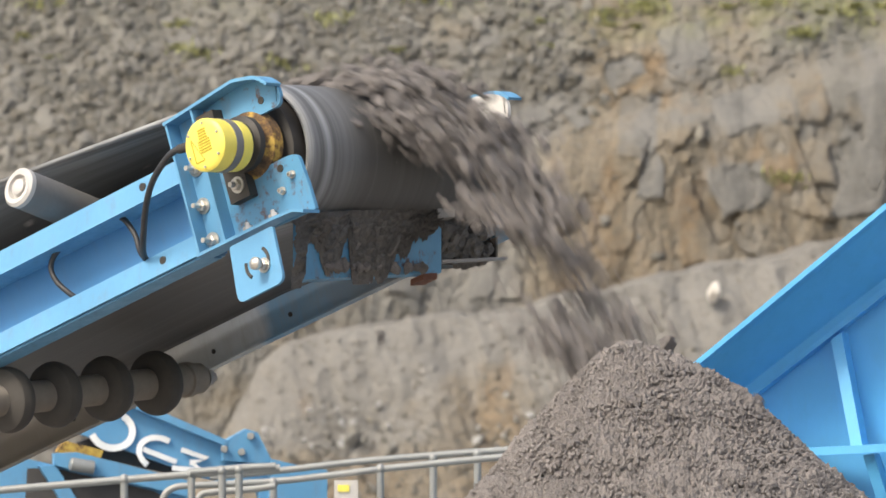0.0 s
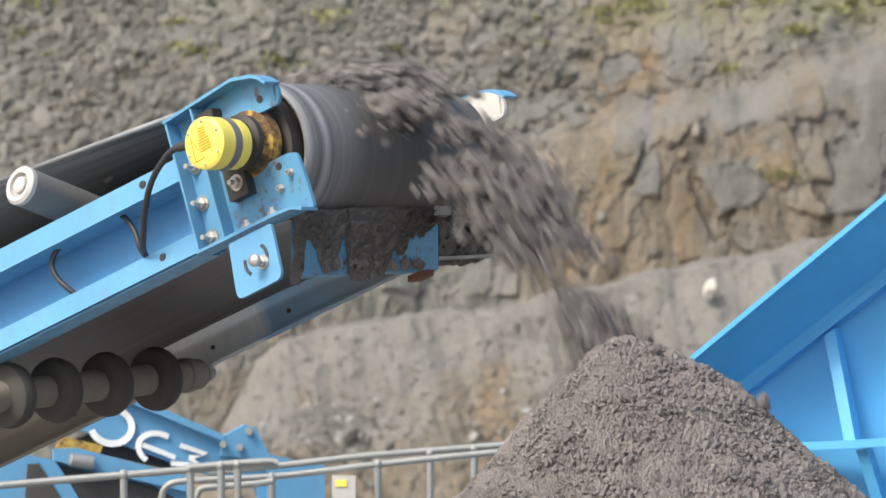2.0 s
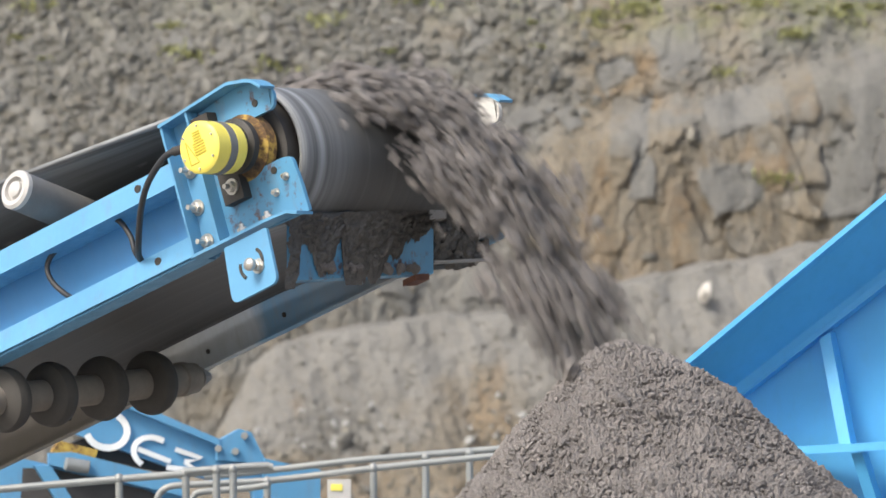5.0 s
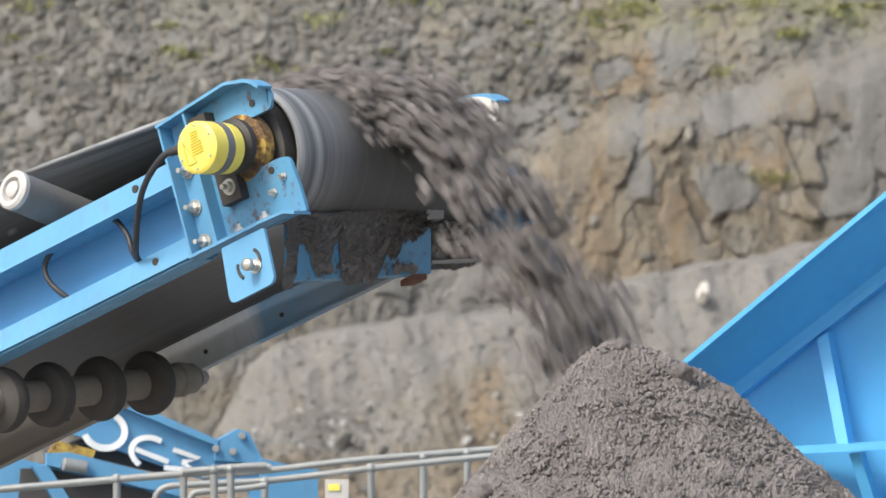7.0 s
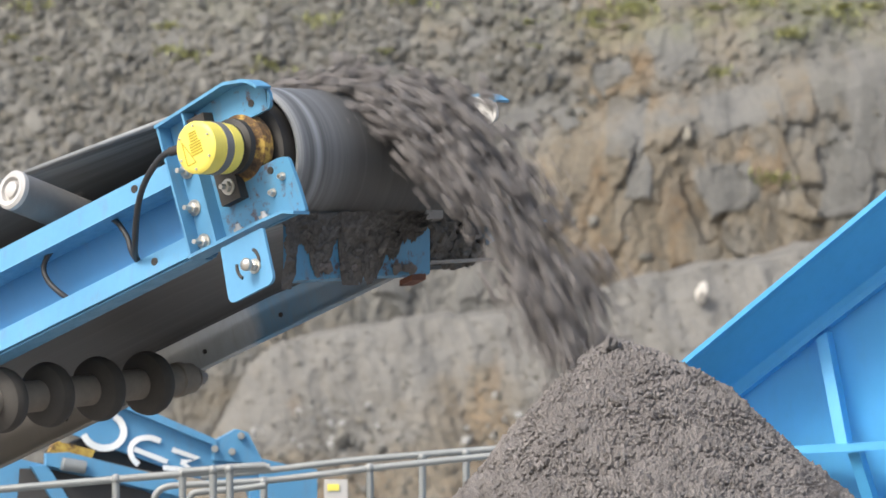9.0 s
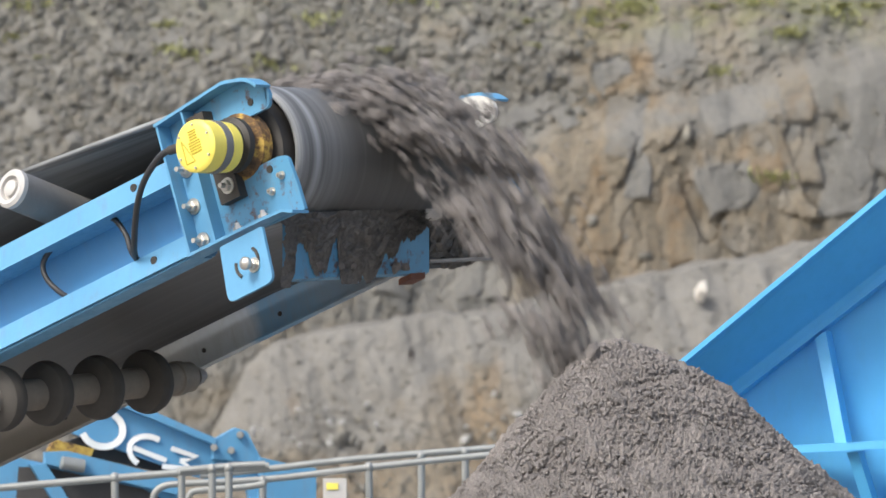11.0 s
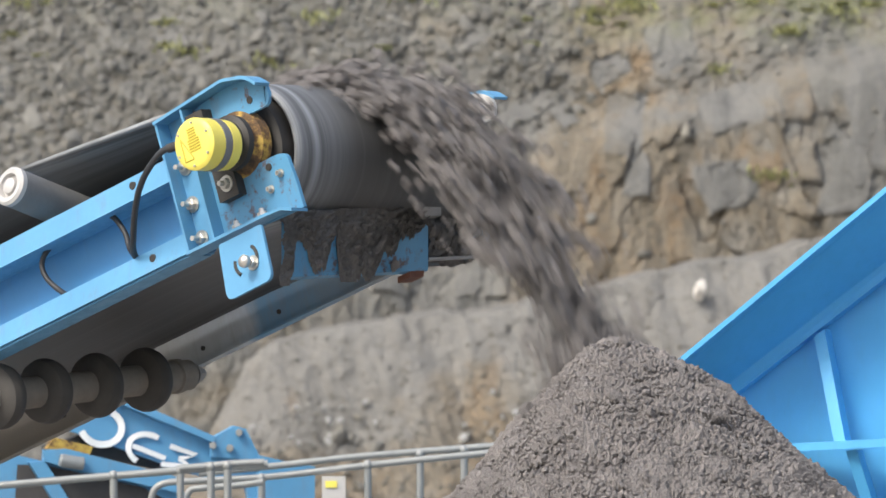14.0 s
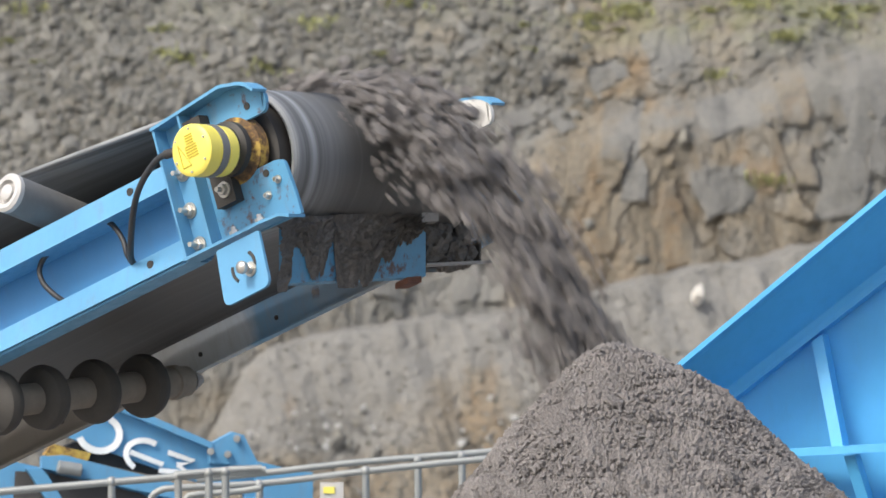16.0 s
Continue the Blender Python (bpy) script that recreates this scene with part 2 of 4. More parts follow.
def round_corners(pts, radii, steps=4):
    out = []
    n = len(pts)
    for i, (p, r) in enumerate(zip(pts, radii)):
        p = Vector(p)
        a, c = Vector(pts[i - 1]) - p, Vector(pts[(i + 1) % n]) - p
        if r <= 0:
            out.append(p)
            continue
        p0, p1 = p + a.normalized() * r, p + c.normalized() * r
        for k in range(steps + 1):
            s = k / steps
            out.append(p0 * (1 - s) ** 2 + p * 2 * s * (1 - s) + p1 * s * s)
    return out


def plate(pts, y0, y1, bevel=0.0015, bm=None):
    """An upright plate: an outline in x and z, from y0 to y1."""
    made = bm or bmesh.new()
    a = [made.verts.new((p[0], y0, p[1])) for p in pts]
    c = [made.verts.new((p[0], y1, p[1])) for p in pts]
    n = len(pts)
    made.faces.new(a)
    made.faces.new(c[::-1])
    for i in range(n):
        made.faces.new((a[i], c[i], c[(i + 1) % n], a[(i + 1) % n]))
    if bevel and bm is None:
        soften(made, bevel, 1, 50)
    return made


def lathe(p0, p1, profile, seg=32, bm=None):
    """A turned body from p0 towards p1: profile of (distance along, radius)."""
    made = bm or bmesh.new()
    p0, p1 = Vector(p0), Vector(p1)
    w = (p1 - p0).normalized()
    a = w.orthogonal().normalized()
    c = w.cross(a)
    rings = []
    for d, r in profile:
        if r <= 0:
            rings.append([made.verts.new(p0 + w * d)])
        else:
            rings.append([made.verts.new(p0 + w * d + (a * math.cos(k * math.tau / seg) + c * math.sin(k * math.tau / seg)) * r) for k in range(seg)])
    for u, v in zip(rings, rings[1:]):
        for k in range(seg):
            q = (k + 1) % seg
            loop = [u[k % len(u)], u[q % len(u)], v[q % len(v)], v[k % len(v)]]
            loop = list(dict.fromkeys(loop))
            if len(loop) > 2:
                made.faces.new(loop)
    return made


def rod(p0, p1, r, seg=16, bevel=0.15, bm=None):
    length = (Vector(p1) - Vector(p0)).length
    e = min(r, length / 2) * bevel
    return lathe(p0, p1, [(0, 0), (0, r - e), (e, r), (length - e, r), (length, r - e), (length, 0)], seg, bm)


def tube(points, r, seg=10, bm=None):
    """A bent rod through points, smoothed."""
    made = bm or bmesh.new()
    pts = [Vector(p) for p in points]
    path = []
    for i in range(len(pts) - 1):
        a, p, q, c = pts[max(i - 1, 0)], pts[i], pts[i + 1], pts[min(i + 2, len(pts) - 1)]
        for k in range(6):
            s = k / 6
            path.append(0.5 * (2 * p + (q - a) * s + (2 * a - 5 * p + 4 * q - c) * s * s + (3 * p - a - 3 * q + c) * s ** 3))
    path.append(pts[-1])
    side = None
    rings = []
    for i, p in enumerate(path):
        w = (path[min(i + 1, len(path) - 1)] - path[max(i - 1, 0)]).normalized()
        side = (side - w * side.dot(w)).normalized() if side else w.orthogonal().normalized()
        up = w.cross(side)
        rings.append([made.verts.new(p + (side * math.cos(k * math.tau / seg) + up * math.sin(k * math.tau / seg)) * r) for k in range(seg)])
    for u, v in zip(rings, rings[1:]):
        for k in range(seg):
            made.faces.new((u[k], u[(k + 1) % seg], v[(k + 1) % seg], v[k]))
    made.faces.new(rings[0])
    made.faces.new(rings[-1][::-1])
    return made


def bolt(parent, at, way, r=0.013, stud=0.03, name="bolt"):
    """A hexagon nut on a washer with the end of its stud."""
    at, way = Vector(at), Vector(way).normalized()
    bm = lathe(at, at + way, [(0, 0), (0, r * 1.55), (0.003, r * 1.55), (0.003, r)], 20)
    lathe(at + way * 0.003, at + way, [(0, 0), (0, r * 1.1), (0.010, r * 1.1), (0.011, r * 0.95), (0.011, r * 0.55), (stud, r * 0.52), (stud, 0)], 6, bm)
    return part(name, bm, STEEL, parent, smooth=False)


def place(x, y, depth):
    """The point of the upright plane at that depth, from angles in units of 1/FOCAL off the picture's corner."""
    t = math.tan(radians(TILT) + math.atan((441 - y) / FOCAL))
    return Vector(((x - 784) / FOCAL * depth, depth, EYE.z + depth * t))


# ---- value noise and cell noise on arrays ----
def hashed(i, j, k):
    h = (i.astype(np.int64) * 374761393 + j.astype(np.int64) * 668265263 + k * 974711 + 12345) & 0xFFFFFFFF
    h = ((h ^ (h >> 13)) * 1274126177) & 0xFFFFFFFF
    h = ((h ^ (h >> 16)) * 2246822519) & 0xFFFFFFFF
    return ((h ^ (h >> 15)) & 0xFFFFFF) / float(0xFFFFFF)


def value_noise(x, y, k=0):
    i, j = np.floor(x), np.floor(y)
    u, v = x - i, y - j
    u, v = u * u * (3 - 2 * u), v * v * (3 - 2 * v)
    return (hashed(i, j, k) * (1 - u) + hashed(i + 1, j, k) * u) * (1 - v) + (hashed(i, j + 1, k) * (1 - u) + hashed(i + 1, j + 1, k) * u) * v - 0.5


def layers(x, y, k=0, octaves=5, gain=0.5):
    total, amp = 0, 1.0
    for o in range(octaves):
        total = total + amp * value_noise(x * 2 ** o, y * 2 ** o, k + 17 * o)
        amp *= gain
    return total


def cells(x, y, k=0, jitter=0.9):
    """Nearest and second nearest distance, the nearest cell's random number, and the offset from its heart."""
    i, j = np.floor(x), np.floor(y)
    f1 = np.full(x.shape, 9.0)
    f2 = np.full(x.shape, 9.0)
    rnd, dx, dy = np.zeros(x.shape), np.zeros(x.shape), np.zeros(x.shape)
    for a in (-1, 0, 1):
        for c in (-1, 0, 1):
            px = i + a + 0.5 + jitter * (hashed(i + a, j + c, k) - 0.5)
            py = j + c + 0.5 + jitter * (hashed(i + a, j + c, k + 1) - 0.5)
            d = np.hypot(x - px, y - py)
            near = d < f1
            f2 = np.where(near, f1, np.minimum(f2, d))
            rnd = np.where(near, hashed(i + a, j + c, k + 2), rnd)
            dx, dy = np.where(near, x - px, dx), np.where(near, y - py, dy)
            f1 = np.where(near, d, f1)
    return f1, f2, rnd, dx, dy


def smoothstep(a, c, x):
    s = np.clip((x - a) / (c - a), 0, 1)
    return s * s * (3 - 2 * s)


def sheet(name, x, y, z, material, parent=None, wrap=False, attributes=()):
    """A mesh over a grid of points."""
    rows, cols = x.shape
    me = bpy.data.meshes.new(name)
    idx = np.arange(rows * cols).reshape(rows, cols)
    if wrap:
        idx = np.concatenate([idx, idx[:, :1]], 1)
    faces = np.stack([idx[:-1, :-1], idx[:-1, 1:], idx[1:, 1:], idx[1:, :-1]], -1).reshape(-1, 4)
    me.vertices.add(rows * cols)
    me.vertices.foreach_set("co", np.stack([x, y, z], -1).astype(np.float32).ravel())
    me.loops.add(faces.size)
    me.loops.foreach_set("vertex_index", faces.astype(np.int32).ravel())
    me.polygons.add(len(faces))
    me.polygons.foreach_set("loop_start", np.arange(0, faces.size, 4, dtype=np.int32))
    for key, values in attributes:
        at = me.attributes.new(key, "FLOAT", "POINT")
        at.data.foreach_set("value", np.asarray(values, dtype=np.float32).ravel())
    me.update(calc_edges=True)
    me.validate()
    me.materials.append(material)
    ob = new(name, me)
    ob.parent = parent
    return ob


def stone_mesh(name, material, seed, divisions=2, rough=0.35, flat=0.8, facets=7):
    """A broken stone: a ball cut by random planes and roughened."""
    rng = random.Random(seed)
    bm = bmesh.new()
    bmesh.ops.create_icosphere(bm, subdivisions=divisions, radius=1.0)
    planes = [(Vector((rng.gauss(0, 1), rng.gauss(0, 1), rng.gauss(0, 1))).normalized(), rng.uniform(0.5, 0.85)) for _ in range(facets)]
    for v in bm.verts:
        for n, d in planes:
            over = v.co.dot(n) - d
            if over > 0:
                v.co -= n * over
        v.co *= 1 + rough * noise.noise(v.co * 1.7 + Vector((seed, 0, 0))) + rough * 0.4 * noise.noise(v.co * 4.1 + Vector((0, seed, 0)))
        v.co.z *= flat
    return link_mesh(name, bm, material)


# ---- setting: quarry floor and worked faces ----
def build_ground():
    g = np.array([-2500, -600, -200, -90, *np.linspace(-40, 40, 81), 90, 200, 600, 2500.0])
    x, y = np.meshgrid(g, g + 20)
    z = 0.05 * layers(x * 0.7, y * 0.7, 5) * (np.abs(x) < 60)
    tagged(sheet("ground", x, y, z - 0.03, GROUND), "dusty grey-brown trodden quarry floor", "ground", kind="structure")


FACE_AT = 60.0


def face_zones(x, z):
    """How far each place of the face belongs to the loose upper slope, and how rust-stained its joints are."""
    line = 5.05 + 0.26 * (x + 0.5) + 0.32 * layers(x * 0.55, z * 0.4, 31, 4)
    line = np.where(x < -1.2, line - 1.6 * smoothstep(-1.2, -3.0, x), line)
    scree = smoothstep(-0.25, 0.3, z - line)
    stain = 0.25 * smoothstep(0.2, 1.6, x) * smoothstep(6.4, 5.2, z) + 0.06 * smoothstep(6.0, 7.0, z) - 0.08 * scree
    stain = stain + 0.30 * layers(x * 0.6 + 4, z * 0.35, 71, 4) - 0.30 * smoothstep(3.9, 4.3, x)
    stain = stain + 0.26 * smoothstep(0.9, 1.8, x) * scree + 0.12 * smoothstep(0.3, 1.2, x)
    return scree, stain


# the larger joint-bounded slabs that stand out of the face: angles of the centre, half sizes, lean, stone
SLABS = ((1108, 225, 34, 62, 8, "grey"), (1092, 120, 40, 22, -20, "grey"), (1205, 78, 44, 40, -12, "grey"), (1305, 190, 52, 34, -18, "grey"),
            (1418, 150, 26, 62, -8, "tan"), (1468, 130, 20, 66, -5, "buff"), (1500, 150, 16, 70, -4, "tan"), (1545, 190, 34, 120, 2, "grey"),
            (1195, 395, 30, 72, -14, "buff"), (1232, 420, 18, 60, -16, "buff"), (1290, 335, 48, 40, -10, "grey"), (1350, 300, 40, 34, 10, "tan"),
            (1382, 235, 14, 56, -14, "tan"), (1440, 290, 44, 40, 4, "tan"), (1500, 320, 44, 60, 2, "grey"), (935, 190, 50, 22, -35, "grey"),
            (1010, 205, 18, 30, -30, "grey"), (1130, 310, 26, 44, 6, "grey"), (1040, 300, 20, 48, 10, "tan"), (985, 330, 20, 40, -6, "tan"),
            (1075, 400, 30, 50, 12, "buff"), (815, 70, 48, 20, -14, "buff"), (850, 50, 24, 14, -20, "grey"), (300, 62, 26, 34, -25, "grey"),
            (380, 78, 36, 24, -20, "buff"), (500, 52, 28, 20, -10, "grey"), (470, 680, 12, 34, 10, "buff"), (700, 500, 30, 26, 5, "grey"), (835, 505, 22, 30, 4, "grey"), (880, 500, 20, 32, -6, "buff"))


def slab_relief(x, z):
    """How proud the slabs stand, and how they change the stain and the grey of the rock."""
    proud, stain, grey = np.zeros(x.shape), np.zeros(x.shape), np.zeros(x.shape)
    wx, wz = x + 0.10 * layers(x * 3, z * 3, 401, 4), z + 0.10 * layers(x * 3, z * 3, 411, 4)
    for k, (px, py, w, h, lean, stone) in enumerate(SLABS):
        c = place(px, py, 60.8)
        unit = 60.8 / FOCAL
        ca, sa = math.cos(radians(lean)), math.sin(radians(lean))
        u = ((wx - c.x) * ca - (wz - c.z) * sa) / (w * unit)
        v = ((wx - c.x) * sa + (wz - c.z) * ca) / (h * unit)
        cut = (0.8 * u + 0.6 * v * (1 if k % 2 else -1)) / 1.15
        edge = np.maximum(np.maximum(np.abs(u), np.abs(v)), cut)
        inside = smoothstep(1.12, 0.86, edge)
        proud = proud * (1 - inside) + inside * (0.020 + 0.022 * u * (k % 3 - 1) - 0.016 * v)
        stain = stain + inside * {"grey": -0.45, "tan": 0.16, "buff": -0.05}[stone]
        grey = np.maximum(grey, inside * {"grey": 0.55, "tan": 0.0, "buff": 0.0}[stone])
    return proud, stain, grey


def build_quarry_face():
    s = np.concatenate([np.linspace(-90, -6.2, 60), np.arange(-5.7, 5.7, 0.0175), np.linspace(6.2, 90, 60)])
    h = np.concatenate([np.linspace(-0.4, 1.2, 10), np.arange(1.3, 7.4, 0.0175), np.linspace(7.8, 22, 36)])
    x, z = np.meshgrid(s, h)
    scree, stain = face_zones(x, z)
    lean = np.where(z < 5.2, (z - 2) * 0.22, 0.704 + (z - 5.2) * 0.30)
    lean = lean + scree * 0.38 * np.clip(z - 4.5, 0, 3)
    # jointed cliff: slabs with tilted faces, a few open upright joints, crumbly runs between them
    wx = x + 0.34 * layers(x * 0.9, z * 0.8, 3, 6, 0.55)
    wz = z + 0.30 * layers(x * 0.8, z * 1.2, 9, 6, 0.55)
    f1, f2, r1, dx, dz = cells(wx / 0.80 + 0.22 * wz, wz / 1.15, 11)
    big = (r1 - 0.5) * 0.20 + dx * (r1 * 7 % 1 - 0.5) * 0.75 + dz * (r1 * 13 % 1 - 0.6) * 0.55
    g1, g2, r2, ex, ez = cells(wx / 0.30 + 0.2 * wz, wz / 0.46, 23)
    mid = (r2 - 0.5) * 0.09 + ex * (r2 * 7 % 1 - 0.5) * 0.30 + ez * (r2 * 13 % 1 - 0.6) * 0.24
    k1, k2, r3, kx, kz = cells(wx / 0.095, wz / 0.14, 37)
    small = (r3 - 0.5) * 0.022 + kx * (r3 * 7 % 1 - 0.5) * 0.07 + kz * (r3 * 13 % 1 - 0.5) * 0.05
    crumbly = smoothstep(-0.08, 0.18, layers(x * 0.8 + 9, z * 0.35, 43, 4))
    blocky = smoothstep(1.8, 3.2, x)
    cliff = big * (0.22 + 0.08 * blocky) + mid * (0.22 + 0.10 * (1 - crumbly)) + small * (0.3 + 0.4 * crumbly)
    cliff = cliff + 0.085 * layers(x * 3.2, z * 1.5, 45, 6, 0.5) + 0.022 * layers(x * 14, z * 10, 41, 4, 0.65)
    joint = smoothstep(0.035, 0.0, f2 - f1) * (r1 > 0.45)
    cliff = cliff + 0.022 * joint * blocky
    # loose upper slope, which carries the broken stone
    a1, a2, q1, ax, az = cells(wx / 0.33, wz / 0.26, 51)
    b1, b2, q2, bx, bz = cells(wx / 0.12, wz / 0.10, 57)
    loose = -0.06 * np.sqrt(np.clip(1 - (a1 / 0.75) ** 2, 0, 1)) * q1 - 0.05 * np.sqrt(np.clip(1 - (b1 / 0.75) ** 2, 0, 1)) * q2
    loose = loose + 0.18 * layers(x * 1.1, z * 1.1, 83, 5) + 0.03 * layers(x * 14, z * 14, 47, 4)
    y = FACE_AT + lean + cliff * (1 - scree) + loose * scree + 0.6 * layers(x * 0.33, z * 0.3, 91, 3)
    proud, slab_stain, slab_grey = slab_relief(x, z)
    flat = smoothstep(0.0, 0.012, proud)
    y = y - proud - flat * 0.6 * (cliff * (1 - scree) + loose * scree)
    stain = stain + slab_stain
    block = np.maximum(np.clip((r1 - 0.4) * 0.9, 0, 0.7) * (1 - scree), slab_grey)
    growth = 0.6 * smoothstep(6.35, 7.0, z) * smoothstep(0.2, 1.6, x) + 0.25 * smoothstep(6.5, 7.1, z)
    ob = sheet("quarry_face", x, y, z, ROCK, attributes=(("stain", stain), ("block", block), ("growth", growth)))
    ob.data.shade_flat()
    return tagged(ob, "jointed grey and rust-stained limestone quarry face", "rock face", kind="structure"), x, y, z


def build_gravel_bank():
    """A bank of grey tipped gravel at the foot of the face, with a coarse stony front."""
    s = np.concatenate([np.linspace(-60, -5.8, 40), np.arange(-5.6, 5.6, 0.016), np.linspace(5.8, 60, 40)])
    q = np.concatenate([np.linspace(0, 0.35, 8), np.linspace(0.36, 1.0, 220), np.linspace(1.02, 1.9, 40)])
    x, p = np.meshgrid(s, q)
    knots_x = [-60, -6, -3.2, -2.35, -1.97, -1.74, -1.28, -0.48, 0.49, 1.58, 2.55, 3.75, 6, 60]
    knots_z = [1.2, 1.6, 1.9, 2.3, 3.10, 3.31, 3.43, 3.53, 3.655, 3.83, 4.11, 4.31, 4.7, 4.4]
    crest = np.interp(x, knots_x, knots_z) + 0.10 * layers(x * 1.6, x * 0 + 3, 15, 4)
    z = np.where(p <= 1, crest * p, crest + 0.10 * (p - 1))
    y = 56.2 + np.where(p <= 1, p ** 1.3 * 1.5, 1.5 + (p - 1) * 4.0)
    runs = layers(x * 2.6 + 0.9 * z, z * 0.5, 101, 5)
    stony = smoothstep(0.0, 0.5, 0.90 - p * crest / 4.2 + 0.3 * layers(x * 0.8, z * 0.8, 7, 3))
    a1, a2, rr, ax, az = cells(x / 0.13, z / 0.11, 111)
    lumps = -np.sqrt(np.clip(1 - (a1 / 0.7) ** 2, 0, 1)) * rr * 0.025
    b1, b2, br, bx, bz = cells(x / 0.055, z / 0.05, 121)
    peb = -np.sqrt(np.clip(1 - (b1 / 0.7) ** 2, 0, 1)) * br * 0.010
    front = smoothstep(1.02, 0.96, p)
    y = y + front * (runs * 0.16 + lumps * stony + peb + 0.12 * layers(x * 1.2, z * 1.2, 131, 5)) + 0.02 * layers(x * 14, z * 14, 141, 3)
    z = z + (1 - front) * (peb * 1.5 + 0.03 * layers(x * 6, y * 6, 151, 4))
    stain = 0.10 * layers(x * 0.7, z * 0.9, 161, 4) - 0.18 + 0.70 * stony
    ob = sheet("gravel_bank", x, y, z, GRAVEL, attributes=(("stain", stain), ("block", np.clip(rr - 0.5, 0, 1) * stony)))
    return tagged(ob, "bank of tipped grey gravel with a stony brown front", "gravel bank", kind="structure"), np.stack([x, y, z], -1)


build_ground()
quarry_face, face_x, face_y, face_z = build_quarry_face()
gravel_bank, bank_grid = build_gravel_bank()

# ---- the belt conveyor, in its own space: x up the incline, y across it, z square to the belt ----
HEAD = Vector((-0.2305, 13.0, 3.487))
SLOPE, HEADING = 19.6, -40.0
RADIUS = 0.150
TAIL = -8.2
conveyor = root("belt_conveyor", "blue steel stockpiling belt conveyor with worn black belt", "conveyor",
                at=pose(*HEAD, 0, -SLOPE, HEADING))
TO_WORLD = conveyor.matrix_world.copy()


def build_side_frame(side):
    """One long side of the conveyor: a pressed channel with proud top and bottom bands."""
    y_in, y_out, y_band = (0.375, 0.385, 0.425) if side > 0 else (-0.338, -0.346, -0.425)
    x1 = -0.139
    if side > 0:
        part("side_web", slab(TAIL, 0.04, y_in, y_out, -0.188, 0.04), DUSTY, conveyor, "dust-coated far side plate")
        part("bottom_lip", slab(TAIL, 0.04, 0.350, 0.374, -0.192, -0.187, 0.001), DUSTY, conveyor)
        part("top_band", slab(TAIL, x1, y_out, y_band, -0.016, 0.042, 0.004), BLUE, conveyor)
        for x in (-0.86, -0.60, -1.35):
            part("rivet", rod((x, 0.374, -0.150), (x, 0.371, -0.150), 0.006, 12), DARK, conveyor)
        return
    # the web's recess shade is in its colour
    part("side_web", slab(TAIL, x1, min(y_in, y_out), max(y_in, y_out), -0.18, 0.04), BLUE_SHADED, conveyor, "deep blue side plate with recess shade in its paint")
    for name, z0, z1 in (("top_band", -0.016, 0.042), ("bottom_band", -0.186, -0.134)):
        bm = slab(TAIL, x1, min(y_out, y_band), max(y_out, y_band), z0, z1, 0)
        for v in bm.verts:
            if v.co.y < -0.4:
                v.co.y += 0.010 if v.co.z > (z0 + z1) / 2 else -0.010
        soften(bm, 0.006, 3)
        part(name, bm, BLUE, conveyor)
    lip = slab(TAIL, x1, -0.425, -0.36, -0.192, -0.187, 0.001)
    part("bottom_lip", lip, BLUE, conveyor)


def build_head_bracket(side):
    """Post, bearing plates and flanges that carry the head pulley."""
    def span(a, c):
        return min(a * side, c * side), max(a * side, c * side)
    y0, y1 = span(0.388, 0.398)
    post = part("bracket_post", slab(-0.138, -0.054, *span(0.386, 0.396), -0.190, 0.124), BLUE, conveyor)
    for xa in (-0.139, -0.058):
        part("post_flange", slab(xa, xa + 0.006, *span(0.396, 0.436), -0.192, 0.125, 0.001), BLUE, post)
    upper = round_corners([(-0.056, 0.122), (0.080, 0.138), (0.150, 0.120), (0.178, 0.090), (0.166, 0.052), (0.06, 0.054), (-0.056, 0.056)],
                          (0, 0.03, 0.03, 0.02, 0.015, 0.03, 0))
    up = part("upper_bearing_plate", plate(upper, y0, y1), BLUE_WORN if side < 0 else PALE_PLATE, conveyor,
              "worn blue plate with a rounded end" if side < 0 else "pale plate with a rounded end")
    top = round_corners([(-0.140, 0.126), (0.085, 0.143), (0.154, 0.126), (0.180, 0.098), (0.174, 0.094), (0.150, 0.119), (0.083, 0.136), (-0.140, 0.119)],
                        (0, 0.010, 0.02, 0, 0, 0.02, 0.010, 0))
    part("top_flange", plate(top, *span(0.392, 0.440)), BLUE, up)
    lower = round_corners([(-0.056, -0.02), (-0.01, -0.060), (0.150, -0.060), (0.178, -0.066), (0.186, -0.140), (0.188, -0.198), (-0.056, -0.190)],
                          (0, 0.02, 0.01, 0.014, 0, 0.004, 0))
    low = part("lower_bearing_plate", plate(lower, y0, y1), BLUE_WORN, conveyor, "worn blue plate with rust runs")
    flange = [(-0.137, -0.186), (0.10, -0.186), (0.160, -0.189), (0.192, -0.202), (0.190, -0.209), (0.160, -0.196), (0.10, -0.193), (-0.137, -0.193)]
    part("lower_flange", plate(flange, *span(0.392, 0.446)), BLUE, low)
    way = (0, side, 0)
    if side > 0:
        return
    for x, z in ((-0.114, 0.010), (-0.121, -0.076), (-0.119, -0.158)):
        bolt(post, (x, 0.397 * side, z), way, 0.012, 0.032)
    for x in (0.085, 0.005):
        bolt(low, (x, 0.418 * side, -0.186), (0, 0, 1), 0.011, 0.02)
    for x, z in ((0.112, -0.128), (0.150, -0.104)):
        bolt(low, (x, 0.399 * side, z), way, 0.006, 0.007)
    # dark discs on the plates stand for the shade inside bolt holes
    for thing, spots in ((up, ((0.117, 0.082),)), (low, ((0.121, -0.079),))):
        for x, z in spots:
            part("bolt_hole", rod((x, 0.3985 * side, z), (x, 0.4005 * side, z), 0.0085, 14), DARK, thing)


